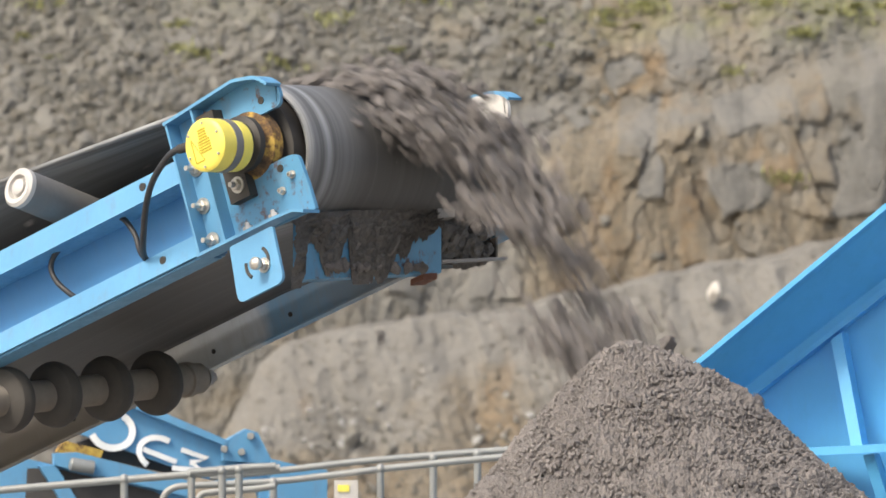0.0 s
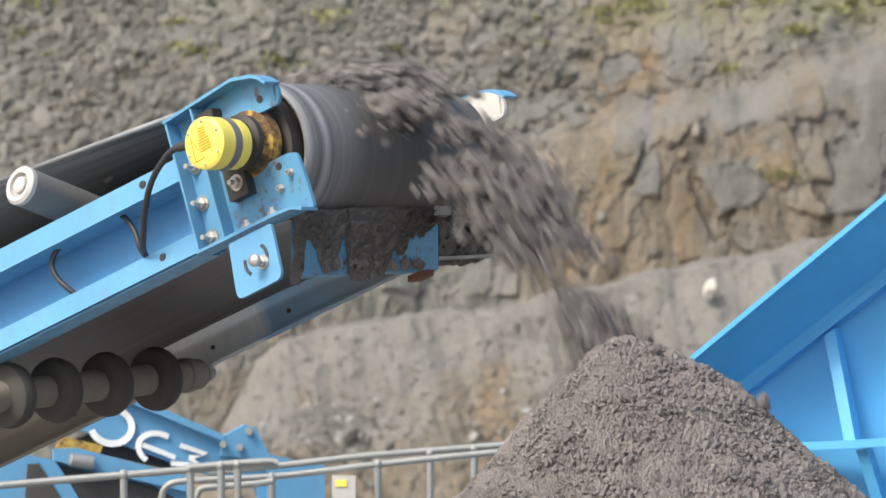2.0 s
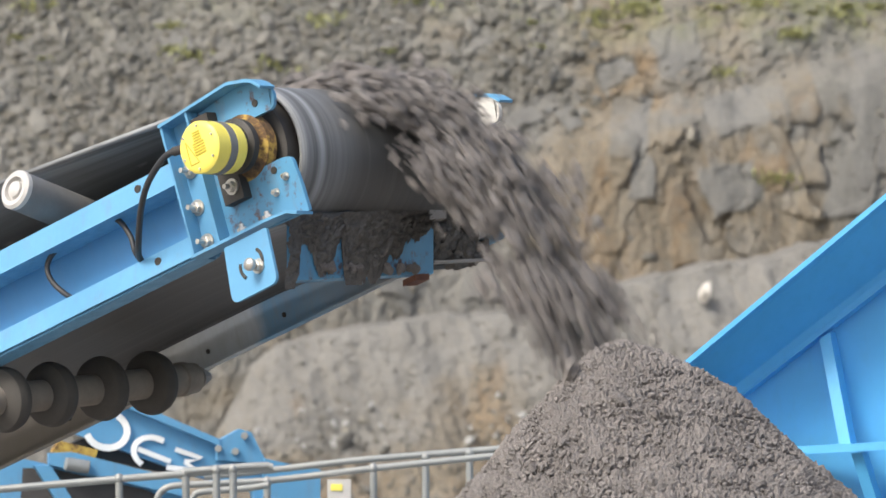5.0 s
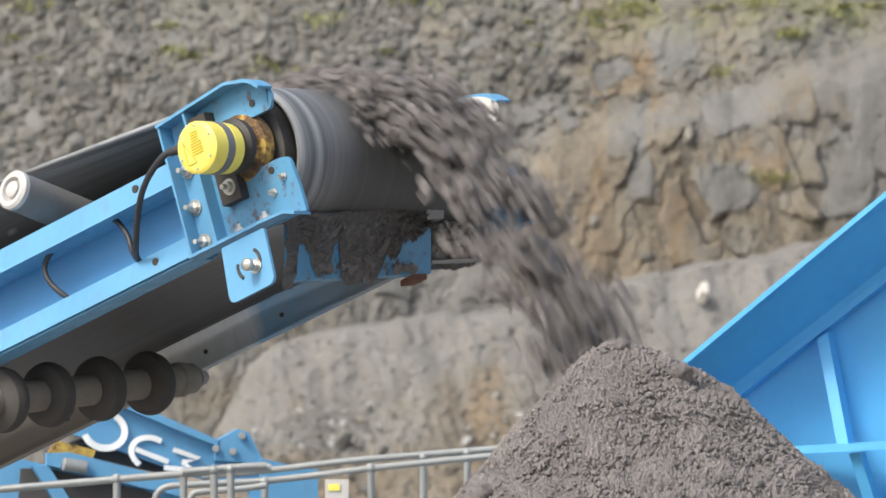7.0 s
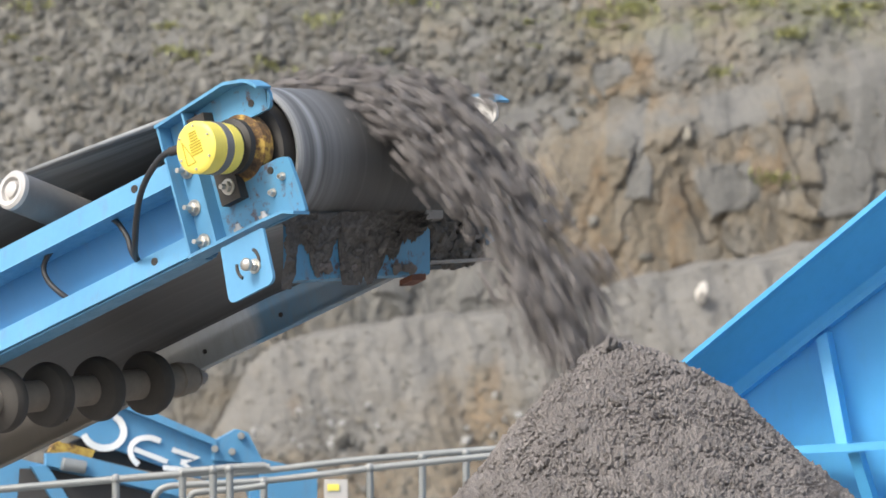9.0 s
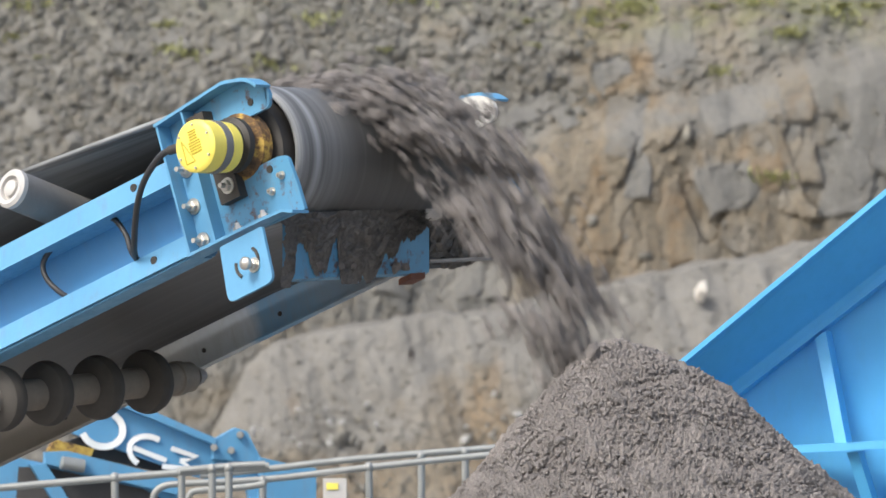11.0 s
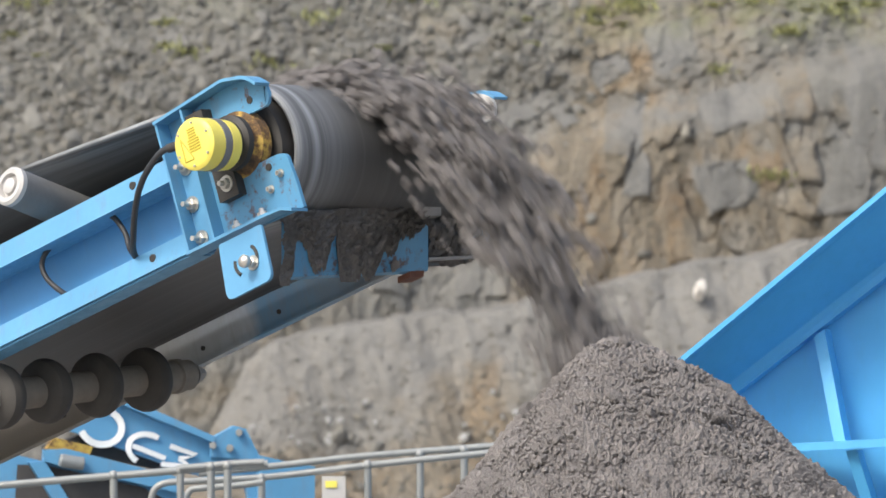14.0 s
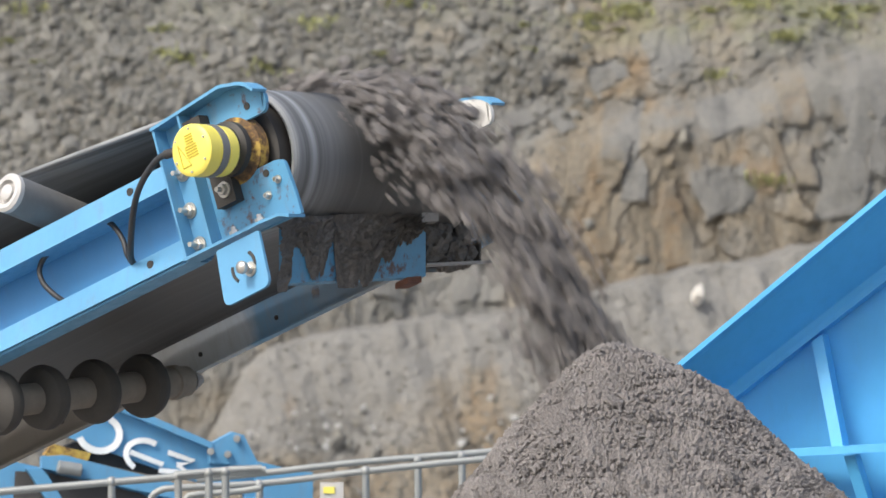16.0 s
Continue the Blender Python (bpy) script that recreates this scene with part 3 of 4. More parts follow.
def build_adjuster_plate():
    """The square plate with curved slots that sets the belt scraper."""
    outline = round_corners([(-0.041, -0.204), (0.092, -0.203), (0.098, -0.335), (-0.044, -0.337)], (0.006, 0.006, 0.022, 0.022))
    sq = part("adjuster_plate", plate(outline, -0.450, -0.442, 0.002), BLUE, conveyor, "light blue square plate with curved slots")
    heart = Vector((0.025, -0.446, -0.27))
    sq.matrix_basis = Matrix.Translation(heart) @ pose(0, 0, 0, -7, 0, 0) @ Matrix.Translation(-heart)
    for turn in (196, 16):
        pts = []
        for k in range(9):
            a = radians(turn - 34 + 8.5 * k)
            pts.append((0.032 + 0.034 * math.cos(a), -0.4500, -0.268 + 0.034 * math.sin(a)))
        # dark inlay for the shade within the curved slot
        part("slot", tube(pts, 0.0042, 8), DARK, sq)
    stud = part("pivot_pin", rod((0.052, -0.449, -0.281), (0.052, -0.476, -0.281), 0.006, 16, 0.2), STEEL, sq, "bright steel pin")
    part("pin_head", lathe((0.052, -0.470, -0.281), (0.052, -0.5, -0.281), [(0, 0), (0.001, 0.009), (0.006, 0.0145), (0.014, 0.0145), (0.020, 0.009), (0.022, 0)], 20), STEEL, stud)
    bolt(sq, (0.052, -0.451, -0.281), (0, -1, 0), 0.011, 0.014)


def build_pulley():
    pulley = part("head_pulley", lathe((0, -0.355, 0), (0, 1, 0), [(0, 0.03), (0, RADIUS - 0.02), (0.004, RADIUS - 0.012), (0.03, RADIUS - 0.012), (0.68, RADIUS - 0.012), (0.706, RADIUS - 0.012), (0.71, RADIUS - 0.02), (0.71, 0.03)], 64),
                  DARK, conveyor, "dark steel pulley drum")
    for k in range(6):
        a = k * math.tau / 6
        x, z = 0.085 * math.cos(a), 0.085 * math.sin(a)
        part("pulley_bolt", rod((x, -0.354, z), (x, -0.366, z), 0.010, 6), STEEL, pulley, smooth=False)
    part("bearing_flange", lathe((0.050, -0.450, 0), (0.050, 0, 0), [(0, 0.03), (0.0, 0.050), (0.030, 0.056), (0.048, 0.068), (0.052, 0.076), (0.078, 0.078), (0.082, 0.06)], 48), RUSTY, conveyor, "yellow painted bearing flange worn to rust")
    return pulley


def build_bearing():
    """Bearing block, shaft and the yellow cap of the drive sensor."""
    bearing = part("bearing_block", lathe((0.060, -0.475, 0), (0.060, 0, 0), [(0, 0.025), (0, 0.046), (0.010, 0.050), (0.030, 0.050), (0.036, 0.062), (0.052, 0.062), (0.056, 0.03)], 36), DARK, conveyor, "greasy dark bearing block")
    for k in range(5):
        a = 0.5 + k * math.tau / 5
        bolt(bearing, (0.060 + 0.040 * math.cos(a), -0.473, 0.040 * math.sin(a)), (0, -1, 0), 0.008, 0.014)
    part("bearing_foot", slab(-0.020, 0.040, -0.425, -0.397, -0.112, -0.03, 0.008), DARK, bearing)
    bolt(bearing, (0.014, -0.425, -0.078), (0, -1, 0), 0.012, 0.024)
    part("bearing_ear", slab(-0.055, 0.0, -0.43, -0.397, 0.045, 0.105, 0.008), DARK, bearing)
    cap_body = lathe((0.074, -0.575, -0.012), (0.074, 0, -0.012),
                     [(0, 0), (0.0, 0.045), (0.002, 0.054), (0.006, 0.0585), (0.040, 0.0585), (0.042, 0.0565), (0.044, 0.0575), (0.068, 0.0575), (0.070, 0.0565), (0.072, 0.058), (0.100, 0.056), (0.108, 0.040), (0.108, 0)], 48)
    cap = part("sensor_cap", cap_body, YELLOW, conveyor, "round bright yellow sensor housing")
    part("cap_band", lathe((0.074, -0.530, -0.012), (0.074, 0, -0.012), [(0, 0.0572), (0, 0.0590), (0.022, 0.0590), (0.022, 0.0572)], 48), ROLLER, cap, "dark grey band")
    dark_yellow = plain("yellow_relief", (0.50, 0.38, 0.03), 0.5, 0.0, 0.1, 20)
    for k in range(9):
        z = 0.022 - k * 0.0062
        w = 0.011 if k < 4 else 0.017
        part("cap_rib", slab(0.078 - w, 0.078 + w, -0.5768, -0.5745, z - 0.0012, z + 0.0012, 0), dark_yellow, cap, smooth=False)
    tri = [(0.042, 0.010), (0.042, -0.044), (0.068, -0.044)]
    for a, c in zip(tri, tri[1:] + tri[:1]):
        part("cap_mark", rod((a[0], -0.5752, a[1]), (c[0], -0.5752, c[1]), 0.0016, 6), dark_yellow, cap, smooth=False)
    for k in range(6):
        a = k * math.tau / 6 + 0.3
        part("cap_screw", rod((0.074 + 0.048 * math.cos(a), -0.5775, -0.012 + 0.048 * math.sin(a)), (0.074 + 0.048 * math.cos(a), -0.573, -0.012 + 0.048 * math.sin(a)), 0.003, 8), STEEL, cap)
    part("gland", rod((0.022, -0.55, 0.008), (-0.020, -0.55, 0.014), 0.0105, 12), RUBBER, cap, "cable gland")
    part("cable", tube([(0.005, -0.55, 0.010), (-0.025, -0.55, 0.015), (-0.059, -0.55, 0.008), (-0.125, -0.535, -0.017), (-0.190, -0.505, -0.052), (-0.262, -0.460, -0.104), (-0.310, -0.415, -0.128), (-0.330, -0.36, -0.150)], 0.0075), CABLE, cap, "black sensor cable")


def build_belt():
    """The belt: round the pulley, the flat start of the carrying run opening into a trough, and the return run."""
    prof = []
    n = 29
    ys = np.linspace(-0.325, 0.325, n)
    def trough(x):
        return min(1.0, max(0.0, (-x - 0.05) / 0.75))
    stations = [("carry", x) for x in np.linspace(TAIL + 0.3, -0.001, 60)]
    stations += [("arc", a) for a in np.linspace(90, -90, 48)]
    stations += [("back", x) for x in np.linspace(-0.02, TAIL + 0.3, 30)]
    rows = []
    for kind, s in stations:
        row = []
        for y in ys:
            if kind == "carry":
                lift = max(0.0, abs(y) - 0.12) * 0.42 * trough(s)
                row.append((s, y * (1 - 0.10 * trough(s)), RADIUS + lift))
            elif kind == "arc":
                crown = RADIUS + 0.003 * (1 - (y / 0.325) ** 2)
                row.append((crown * math.cos(radians(s)), y, crown * math.sin(radians(s))))
            else:
                row.append((s, y, -RADIUS + 0.047 * min(1.0, -s / 0.40)))
        rows.append(row)
    a = np.array(rows)
    ob = sheet("belt", a[..., 0], a[..., 1], a[..., 2], BELT, conveyor)
    ob.data.shade_smooth()
    ob.modifiers.new("thickness", "SOLIDIFY").thickness = 0.009
    ob.modifiers["thickness"].offset = -1
    tagged(ob, "worn black rubber belt with light rings and a painted near-edge sheen")


def build_idlers():
    """Troughing rollers under the carrying run and disc rollers under the return run."""
    for x in np.arange(-0.608, TAIL + 0.6, -1.15):
        for side in (-1, 1):
            a, c = Vector((x, 0.43 * side, 0.150)), Vector((x, 0.14 * side, 0.060))
            n = part("wing_roller", lathe(a, c, [(0.008, 0.020), (0.006, 0.044), (0.007, 0.046), (0.30, 0.046), (0.306, 0.04), (0.306, 0)], 36), ROLLER, conveyor, "dusty grey idler roller")
            w = (c - a).normalized()
            part("roller_end", lathe(a - w * 0.012, c, [(0, 0), (0.0, 0.013), (0.004, 0.019), (0.016, 0.021), (0.016, 0.027), (0.003, 0.030), (0.002, 0.040), (0.008, 0.0465), (0.020, 0.0465)], 36), ROLLER_END, n, "pale end cap")
        part("centre_roller", rod((x, -0.135, RADIUS - 0.055), (x, 0.135, RADIUS - 0.055), 0.046, 28), ROLLER, conveyor)
    for x in np.arange(-0.848, TAIL + 0.6, -2.3):
        build_return_roller(x)


def build_return_roller(x):
    p0, p1 = Vector((x - 0.030, -0.36, -0.266)), Vector((x - 0.012, 0.30, -0.218))
    w = (p1 - p0).normalized()
    length = (p1 - p0).length
    tube_part = part("return_roller", rod(p0 - w * 0.09, p1, 0.037, 28), CLAY_TUBE, conveyor, "clay-caked return roller with rubber discs")
    for d in (0.01, 0.165, 0.338, 0.508):
        prof = [(-0.030, 0.036), (-0.028, 0.056), (-0.018, 0.072), (-0.004, 0.077), (0.004, 0.077), (0.018, 0.072), (0.028, 0.056), (0.030, 0.036)]
        part("rubber_disc", lathe(p0 + w * d, p1, prof, 36), DISC, tube_part, "dusty black rubber disc")
    part("roller_collar", lathe(p0 + w * 0.60, p1, [(0, 0.036), (0.004, 0.042), (0.022, 0.042), (0.026, 0.036)], 28), CLAY_TUBE, tube_part)
    part("shaft_end", rod(p1, p1 + w * 0.05, 0.012, 12), BARE, tube_part)
    part("shaft_nut", rod(p1 + w * 0.018, p1 + w * 0.036, 0.020, 6, 0.1), BARE, tube_part, smooth=False)
    part("shaft_washer", rod(p1 + w * 0.012, p1 + w * 0.018, 0.026, 20, 0.1), BARE, tube_part)


def build_scraper():
    """Cross plate under the pulley, hung with caked mud, and the dark-backed open recess beside it."""
    # worn, dirty blue; its dirt also darkens the plate for its shade
    beam = part("scraper_beam", slab(0.040, 0.060, -0.305, 0.190, -0.298, -0.165, 0.003), BLUE_WORN, conveyor, "blue cross plate caked with grey mud")
    s, q = np.meshgrid(np.linspace(-0.335, 0.185, 220), np.linspace(0, 1, 50))
    along = [-0.33, -0.30, -0.286, -0.27, -0.244, -0.22, -0.18, -0.16, -0.144, -0.128, -0.08, -0.02, 0.004, 0.04, 0.07, 0.09, 0.12, 0.15]
    reach = [0.15, 0.15, 0.06, 0.055, 0.085, 0.12, 0.115, 0.06, 0.05, 0.145, 0.15, 0.14, 0.115, 0.085, 0.085, 0.05, 0.045, 0.035]
    low = np.clip(np.interp(s, along, reach) + 0.022 * layers(s * 60, s * 0, 3, 5, 0.7), 0.01, 0.146)
    depth = np.clip(0.010 + 0.022 * layers(s * 40, q * 9, 8, 6, 0.7), 0.002, 0.03) * np.sin(np.pi * np.clip(q * 0.9 + 0.08, 0, 1)) ** 0.5
    tagged(sheet("caked_mud", 0.0605 + depth, s, -0.160 - q * (low + 0.01), CAKED, beam), "dark wet mud stuck to the plate")
    # dark slab puts the recess's shade into colour
    part("blade_holder", slab(-0.01, 0.02, 0.192, 0.385, -0.270, -0.16, 0.003), DARK, beam)
    part("holder_tray", slab(0.050, 0.062, 0.192, 0.430, -0.276, -0.271, 0.001), BARE, beam, "bent bare steel tray edge")
    part("holder_side", slab(0.0, 0.06, 0.388, 0.395, -0.270, -0.20, 0.001), DARK, beam)
    for k, (y, z, size) in enumerate(((0.235, -0.235, 0.034), (0.215, -0.205, 0.028), (0.27, -0.21, 0.03), (0.32, -0.245, 0.032), (0.365, -0.255, 0.024), (0.34, -0.215, 0.028), (0.29, -0.262, 0.018))):
        bm = bmesh.new()
        bmesh.ops.create_icosphere(bm, subdivisions=3, radius=1.0)
        for v in bm.verts:
            v.co = Vector((0.035, y, z)) + v.co * size * (1 + 0.5 * noise.noise(v.co * 2 + Vector((k, 0, 0))) + 0.35 * noise.noise(v.co * 6 + Vector((0, k, 0))))
        part("mud_lump", bm, CAKED, beam, smooth=False)
    part("weld_block", slab(0.02, 0.06, 0.125, 0.175, -0.311, -0.298, 0.004), RUST, beam)
    part("blade_stub", slab(0.055, 0.075, 0.16, 0.22, -0.185, -0.165, 0.003), BARE, beam)
    for piece in (beam, *beam.children):
        for v in piece.data.vertices:
            v.co.x += (v.co.z + 0.17) * math.tan(radians(SLOPE))
            v.co.z += (v.co.y + 0.30) * 0.050


def build_cables_on_frame():
    for pts in ([(-0.400, -0.36, 0.000), (-0.380, -0.39, -0.004), (-0.352, -0.40, -0.024), (-0.334, -0.40, -0.066), (-0.331, -0.40, -0.109), (-0.340, -0.36, -0.140)],
                [(-0.560, -0.36, 0.000), (-0.579, -0.39, -0.012), (-0.602, -0.40, -0.040), (-0.598, -0.40, -0.078), (-0.570, -0.39, -0.123), (-0.555, -0.36, -0.145)]):
        part("frame_cable", tube(pts, 0.0065), CABLE, conveyor, "black cable clipped to the frame")
    # dark plugs in the bands, coloured for the shade inside holes
    for x, z in ((-0.256, 0.019), (-0.252, -0.157)):
        part("frame_hole", rod((x, -0.4275, z), (x, -0.410, z), 0.0095, 16), DARK, conveyor)


def build_supports():
    """Cross ties, tail pulley, feed box and legs, below and behind the head."""
    for x in np.arange(-1.6, TAIL, -1.3):
        part("cross_tie", slab(x - 0.03, x + 0.03, -0.372, 0.372, -0.06, -0.01, 0.003), BLUE, conveyor)
    part("tail_pulley", rod((TAIL + 0.3, -0.34, 0), (TAIL + 0.3, 0.34, 0), RADIUS - 0.006, 40), DARK, conveyor)
    inverse = TO_WORLD.inverted()
    for x in (-3.4, -6.6):
        for side in (-1, 1):
            top = TO_WORLD @ Vector((x, 0.36 * side, -0.19))
            foot = inverse @ Vector((top.x, top.y, 0.0))
            part("leg", rod((x, 0.36 * side, -0.19), foot, 0.05, 12), BLUE, conveyor)
    for side in (-1, 1):
        part("feed_box_side", slab(TAIL - 0.2, TAIL + 1.6, 0.40 * side - 0.01, 0.40 * side + 0.01, 0.05, 0.85), BLUE, conveyor)
    part("feed_box_end", slab(TAIL - 0.22, TAIL - 0.2, -0.41, 0.41, -0.1, 0.85), BLUE, conveyor)


for which in (-1, 1):
    build_side_frame(which)
    build_head_bracket(which)
build_adjuster_plate()
head_pulley = build_pulley()
build_bearing()
build_belt()
build_idlers()
build_scraper()
build_cables_on_frame()
build_supports()


# ---- the heap under the conveyor's head ----
PEAK = place(1096, 599, 12.52)


def heap_height(dx, dy):
    r = np.hypot(dx, dy)
    ang = np.arctan2(dy, dx)
    left = 0.5 - 0.5 * np.cos(ang)
    steep = 0.84 + 0.44 * left ** 1.5
    core = np.sqrt(r * r + 0.10 ** 2) - 0.10
    fall = np.where(core < 0.6, steep * core, steep * 0.6 + 0.70 * (core - 0.6))
    return -fall + 0.03 * layers(dx * 4 + 7, dy * 4, 201, 3)


def build_heap():
    r = np.concatenate([np.linspace(0.0, 0.62, 290), np.linspace(0.63, 6.0, 90)])
    a = np.concatenate([np.linspace(-math.pi, 0, 860, endpoint=False), np.linspace(0, math.pi, 120, endpoint=False)])
    rr, aa = np.meshgrid(r, a, indexing="ij")
    dx, dy = rr * np.cos(aa), rr * np.sin(aa)
    z = heap_height(dx, dy)
    out = np.zeros_like(z)
    for size, k, amp in ((0.040, 211, 0.0045), (0.015, 221, 0.0016), (0.0060, 231, 0.0030)):
        wx, wy = dx + 0.3 * size * layers(dx / size, dy / size, k + 5, 2), dy
        f1, f2, rnd, ex, ey = cells(wx / size, (wy + 0.6 * z) / size, k)
        out = out + amp * (1.5 * np.clip(1 - f1 / 0.8, 0, 1) * (0.15 + rnd ** 1.5) - 0.3)
    out = out + 0.016 * layers(dx * 16, (dy + z) * 16, 251, 3) + 0.0085 * layers(dx * 90, dy * 90, 241, 4, 0.8)
    z = np.maximum(PEAK.z + z + out, -0.05)
    x, y = PEAK.x + dx - out * 0.5 * np.cos(aa) * -1, PEAK.y + dy + out * 0.5 * np.sin(aa)
    ob = sheet("crushed_fines_heap", x, y, z, SAND, wrap=True)
    ob.data.shade_flat()
    return tagged(ob, "cone-shaped heap of damp grey-brown crushed fines", "material heap", kind="stuff")


heap = build_heap()
CLODS = [stone_mesh("clod", SAND, 500 + k, 2, 0.5, 0.85, 3) for k in range(8)]


def scattered(name, sources, spots, material, parent):
    """Many small stones joined into one mesh: spots of (place, size, stretch)."""
    rng = np.random.RandomState(3)
    packs = []
    for me in sources:
        co = np.zeros(len(me.vertices) * 3, dtype=np.float32)
        me.vertices.foreach_get("co", co)
        packs.append((co.reshape(-1, 3), np.array([p.vertices[:] for p in me.polygons])))
    verts, faces, off = [], [], 0
    for k, (p, size, wide) in enumerate(spots):
        co, fa = packs[k % len(packs)]
        q, _ = np.linalg.qr(rng.normal(size=(3, 3)))
        verts.append((co * np.array([size * wide, size, size])) @ q + np.array(p))
        faces.append(fa + off)
        off += len(co)
    verts, faces = np.concatenate(verts).astype(np.float32), np.concatenate(faces).astype(np.int32)
    me = bpy.data.meshes.new(name)
    me.vertices.add(len(verts))
    me.vertices.foreach_set("co", verts.ravel())
    me.loops.add(faces.size)
    me.loops.foreach_set("vertex_index", faces.ravel())
    me.polygons.add(len(faces))
    me.polygons.foreach_set("loop_start", np.arange(0, faces.size, 3, dtype=np.int32))
    me.update(calc_edges=True)
    me.materials.append(material)
    ob = new(name, me)
    ob.parent = parent
    return tagged(ob, kind="stuff")


SMALL_CLODS = [stone_mesh("crumb", SAND, 700 + k, 1, 0.6, 0.8, 3) for k in range(6)]


def build_heap_clods():
    """Lumps and crumbs that have come to rest on the heap's slopes."""
    rng = random.Random(77)

    def rest(size):
        a, d = rng.uniform(-math.pi, 0.25), 0.60 * math.sqrt(rng.uniform(0.0, 1))
        dx, dy = d * math.cos(a), d * math.sin(a)
        return dx, dy, size

    def settle(some):
        dx, dy, size = np.array(some).T
        return np.stack([PEAK.x + dx, PEAK.y + dy, PEAK.z + heap_height(dx, dy) + 0.004 + size * 0.25], 1)
    for k in range(90):
        size = 0.006 + 0.011 * rng.random() ** 3
        ob = new("clod", CLODS[k % len(CLODS)])
        ob.parent = heap
        ob.matrix_world = Matrix.Translation(settle([rest(size)])[0]) @ Euler((rng.uniform(0, 6), rng.uniform(0, 6), rng.uniform(0, 6))).to_matrix().to_4x4() @ Matrix.Diagonal((size * rng.uniform(0.8, 1.4), size, size, 1))
    many = [rest(0.0014 + 0.0050 * rng.random() ** 3) for k in range(18000)]
    spots = [(p, s[2], rng.uniform(0.9, 1.8)) for p, s in zip(settle(many), many)]
    scattered("crumbs_on_heap", SMALL_CLODS, spots, SAND, heap)


build_heap_clods()


# ---- the blue hopper beyond the heap ----
def build_hopper():
    """A flared steel hopper wing: leaning upper plate over a ribbed side wall."""
    d = 15.2
    def spot(x, y, out=0.0):
        p = place(x, y, d)
        ridge, ledge = 826 - (x - 1128) * 0.79, 806 - (x - 1240) * 0.06
        p.y += (p.x - 0.6) * -0.30 - out - 0.0004 * max(0.0, min(y, ledge) - ridge) + 0.0006 * max(0.0, y - max(ledge, ridge))
        return p
    hopper = root("feed_hopper", "large blue steel hopper with a flared top plate", "hopper", at=pose(*spot(1490, 640, 0).xy, 0.0))
    inv = hopper.matrix_world.inverted()

    def solid(name, corners, thick, material, parent=None, label="", outs=None):
        bm = bmesh.new()
        front = [bm.verts.new(inv @ spot(x, y, o)) for x, y, o in corners]
        back = [bm.verts.new(inv @ (spot(x, y, o) + Vector((0.02, thick, 0)))) for x, y, o in corners]
        n = len(front)
        bm.faces.new(front)
        bm.faces.new(back[::-1])
        for i in range(n):
            bm.faces.new((front[i], back[i], back[(i + 1) % n], front[(i + 1) % n]))
        soften(bm, 0.003, 2, 40)
        return part(name, bm, material, parent or hopper, label)

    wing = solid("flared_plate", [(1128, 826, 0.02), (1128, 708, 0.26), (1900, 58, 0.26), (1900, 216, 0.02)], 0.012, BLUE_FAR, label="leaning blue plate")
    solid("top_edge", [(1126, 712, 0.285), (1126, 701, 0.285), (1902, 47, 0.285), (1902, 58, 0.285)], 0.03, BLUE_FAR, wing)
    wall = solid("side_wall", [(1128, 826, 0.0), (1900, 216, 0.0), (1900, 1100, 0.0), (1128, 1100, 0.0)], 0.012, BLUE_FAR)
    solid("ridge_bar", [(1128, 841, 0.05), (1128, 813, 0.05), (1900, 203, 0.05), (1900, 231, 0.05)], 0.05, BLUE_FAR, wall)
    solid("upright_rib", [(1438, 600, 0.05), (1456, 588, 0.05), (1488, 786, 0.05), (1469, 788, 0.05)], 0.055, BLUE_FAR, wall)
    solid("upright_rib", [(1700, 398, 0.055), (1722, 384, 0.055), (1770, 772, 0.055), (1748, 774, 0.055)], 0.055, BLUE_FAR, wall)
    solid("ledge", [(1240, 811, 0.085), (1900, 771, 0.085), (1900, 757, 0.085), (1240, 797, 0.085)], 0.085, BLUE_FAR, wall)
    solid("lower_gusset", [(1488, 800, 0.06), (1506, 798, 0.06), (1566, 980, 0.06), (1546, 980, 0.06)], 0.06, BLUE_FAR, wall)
    for x in (1180, 1880):
        foot = inv @ spot(x, 1080, 0)
        top = Vector((foot.x, foot.y + 0.05, foot.z))
        part("leg", slab(top.x - 0.06, top.x + 0.06, top.y, top.y + 0.12, 0.0, top.z + 0.15, 0.004), BLUE_FAR, hopper)
        part("leg", slab(top.x - 0.06, top.x + 0.06, top.y + 1.4, top.y + 1.52, 0.0, top.z + 0.15, 0.004), BLUE_FAR, hopper)
    back = inv @ spot(1128, 1100, 0)
    fore = inv @ spot(1900, 300, 0)
    part("rear_wall", plate([(back.x, back.z), (fore.x, back.z), (fore.x, fore.z), (back.x, (inv @ spot(1128, 826, 0)).z)], 1.55, 1.57), BLUE_FAR, hopper)
    return hopper


build_hopper()


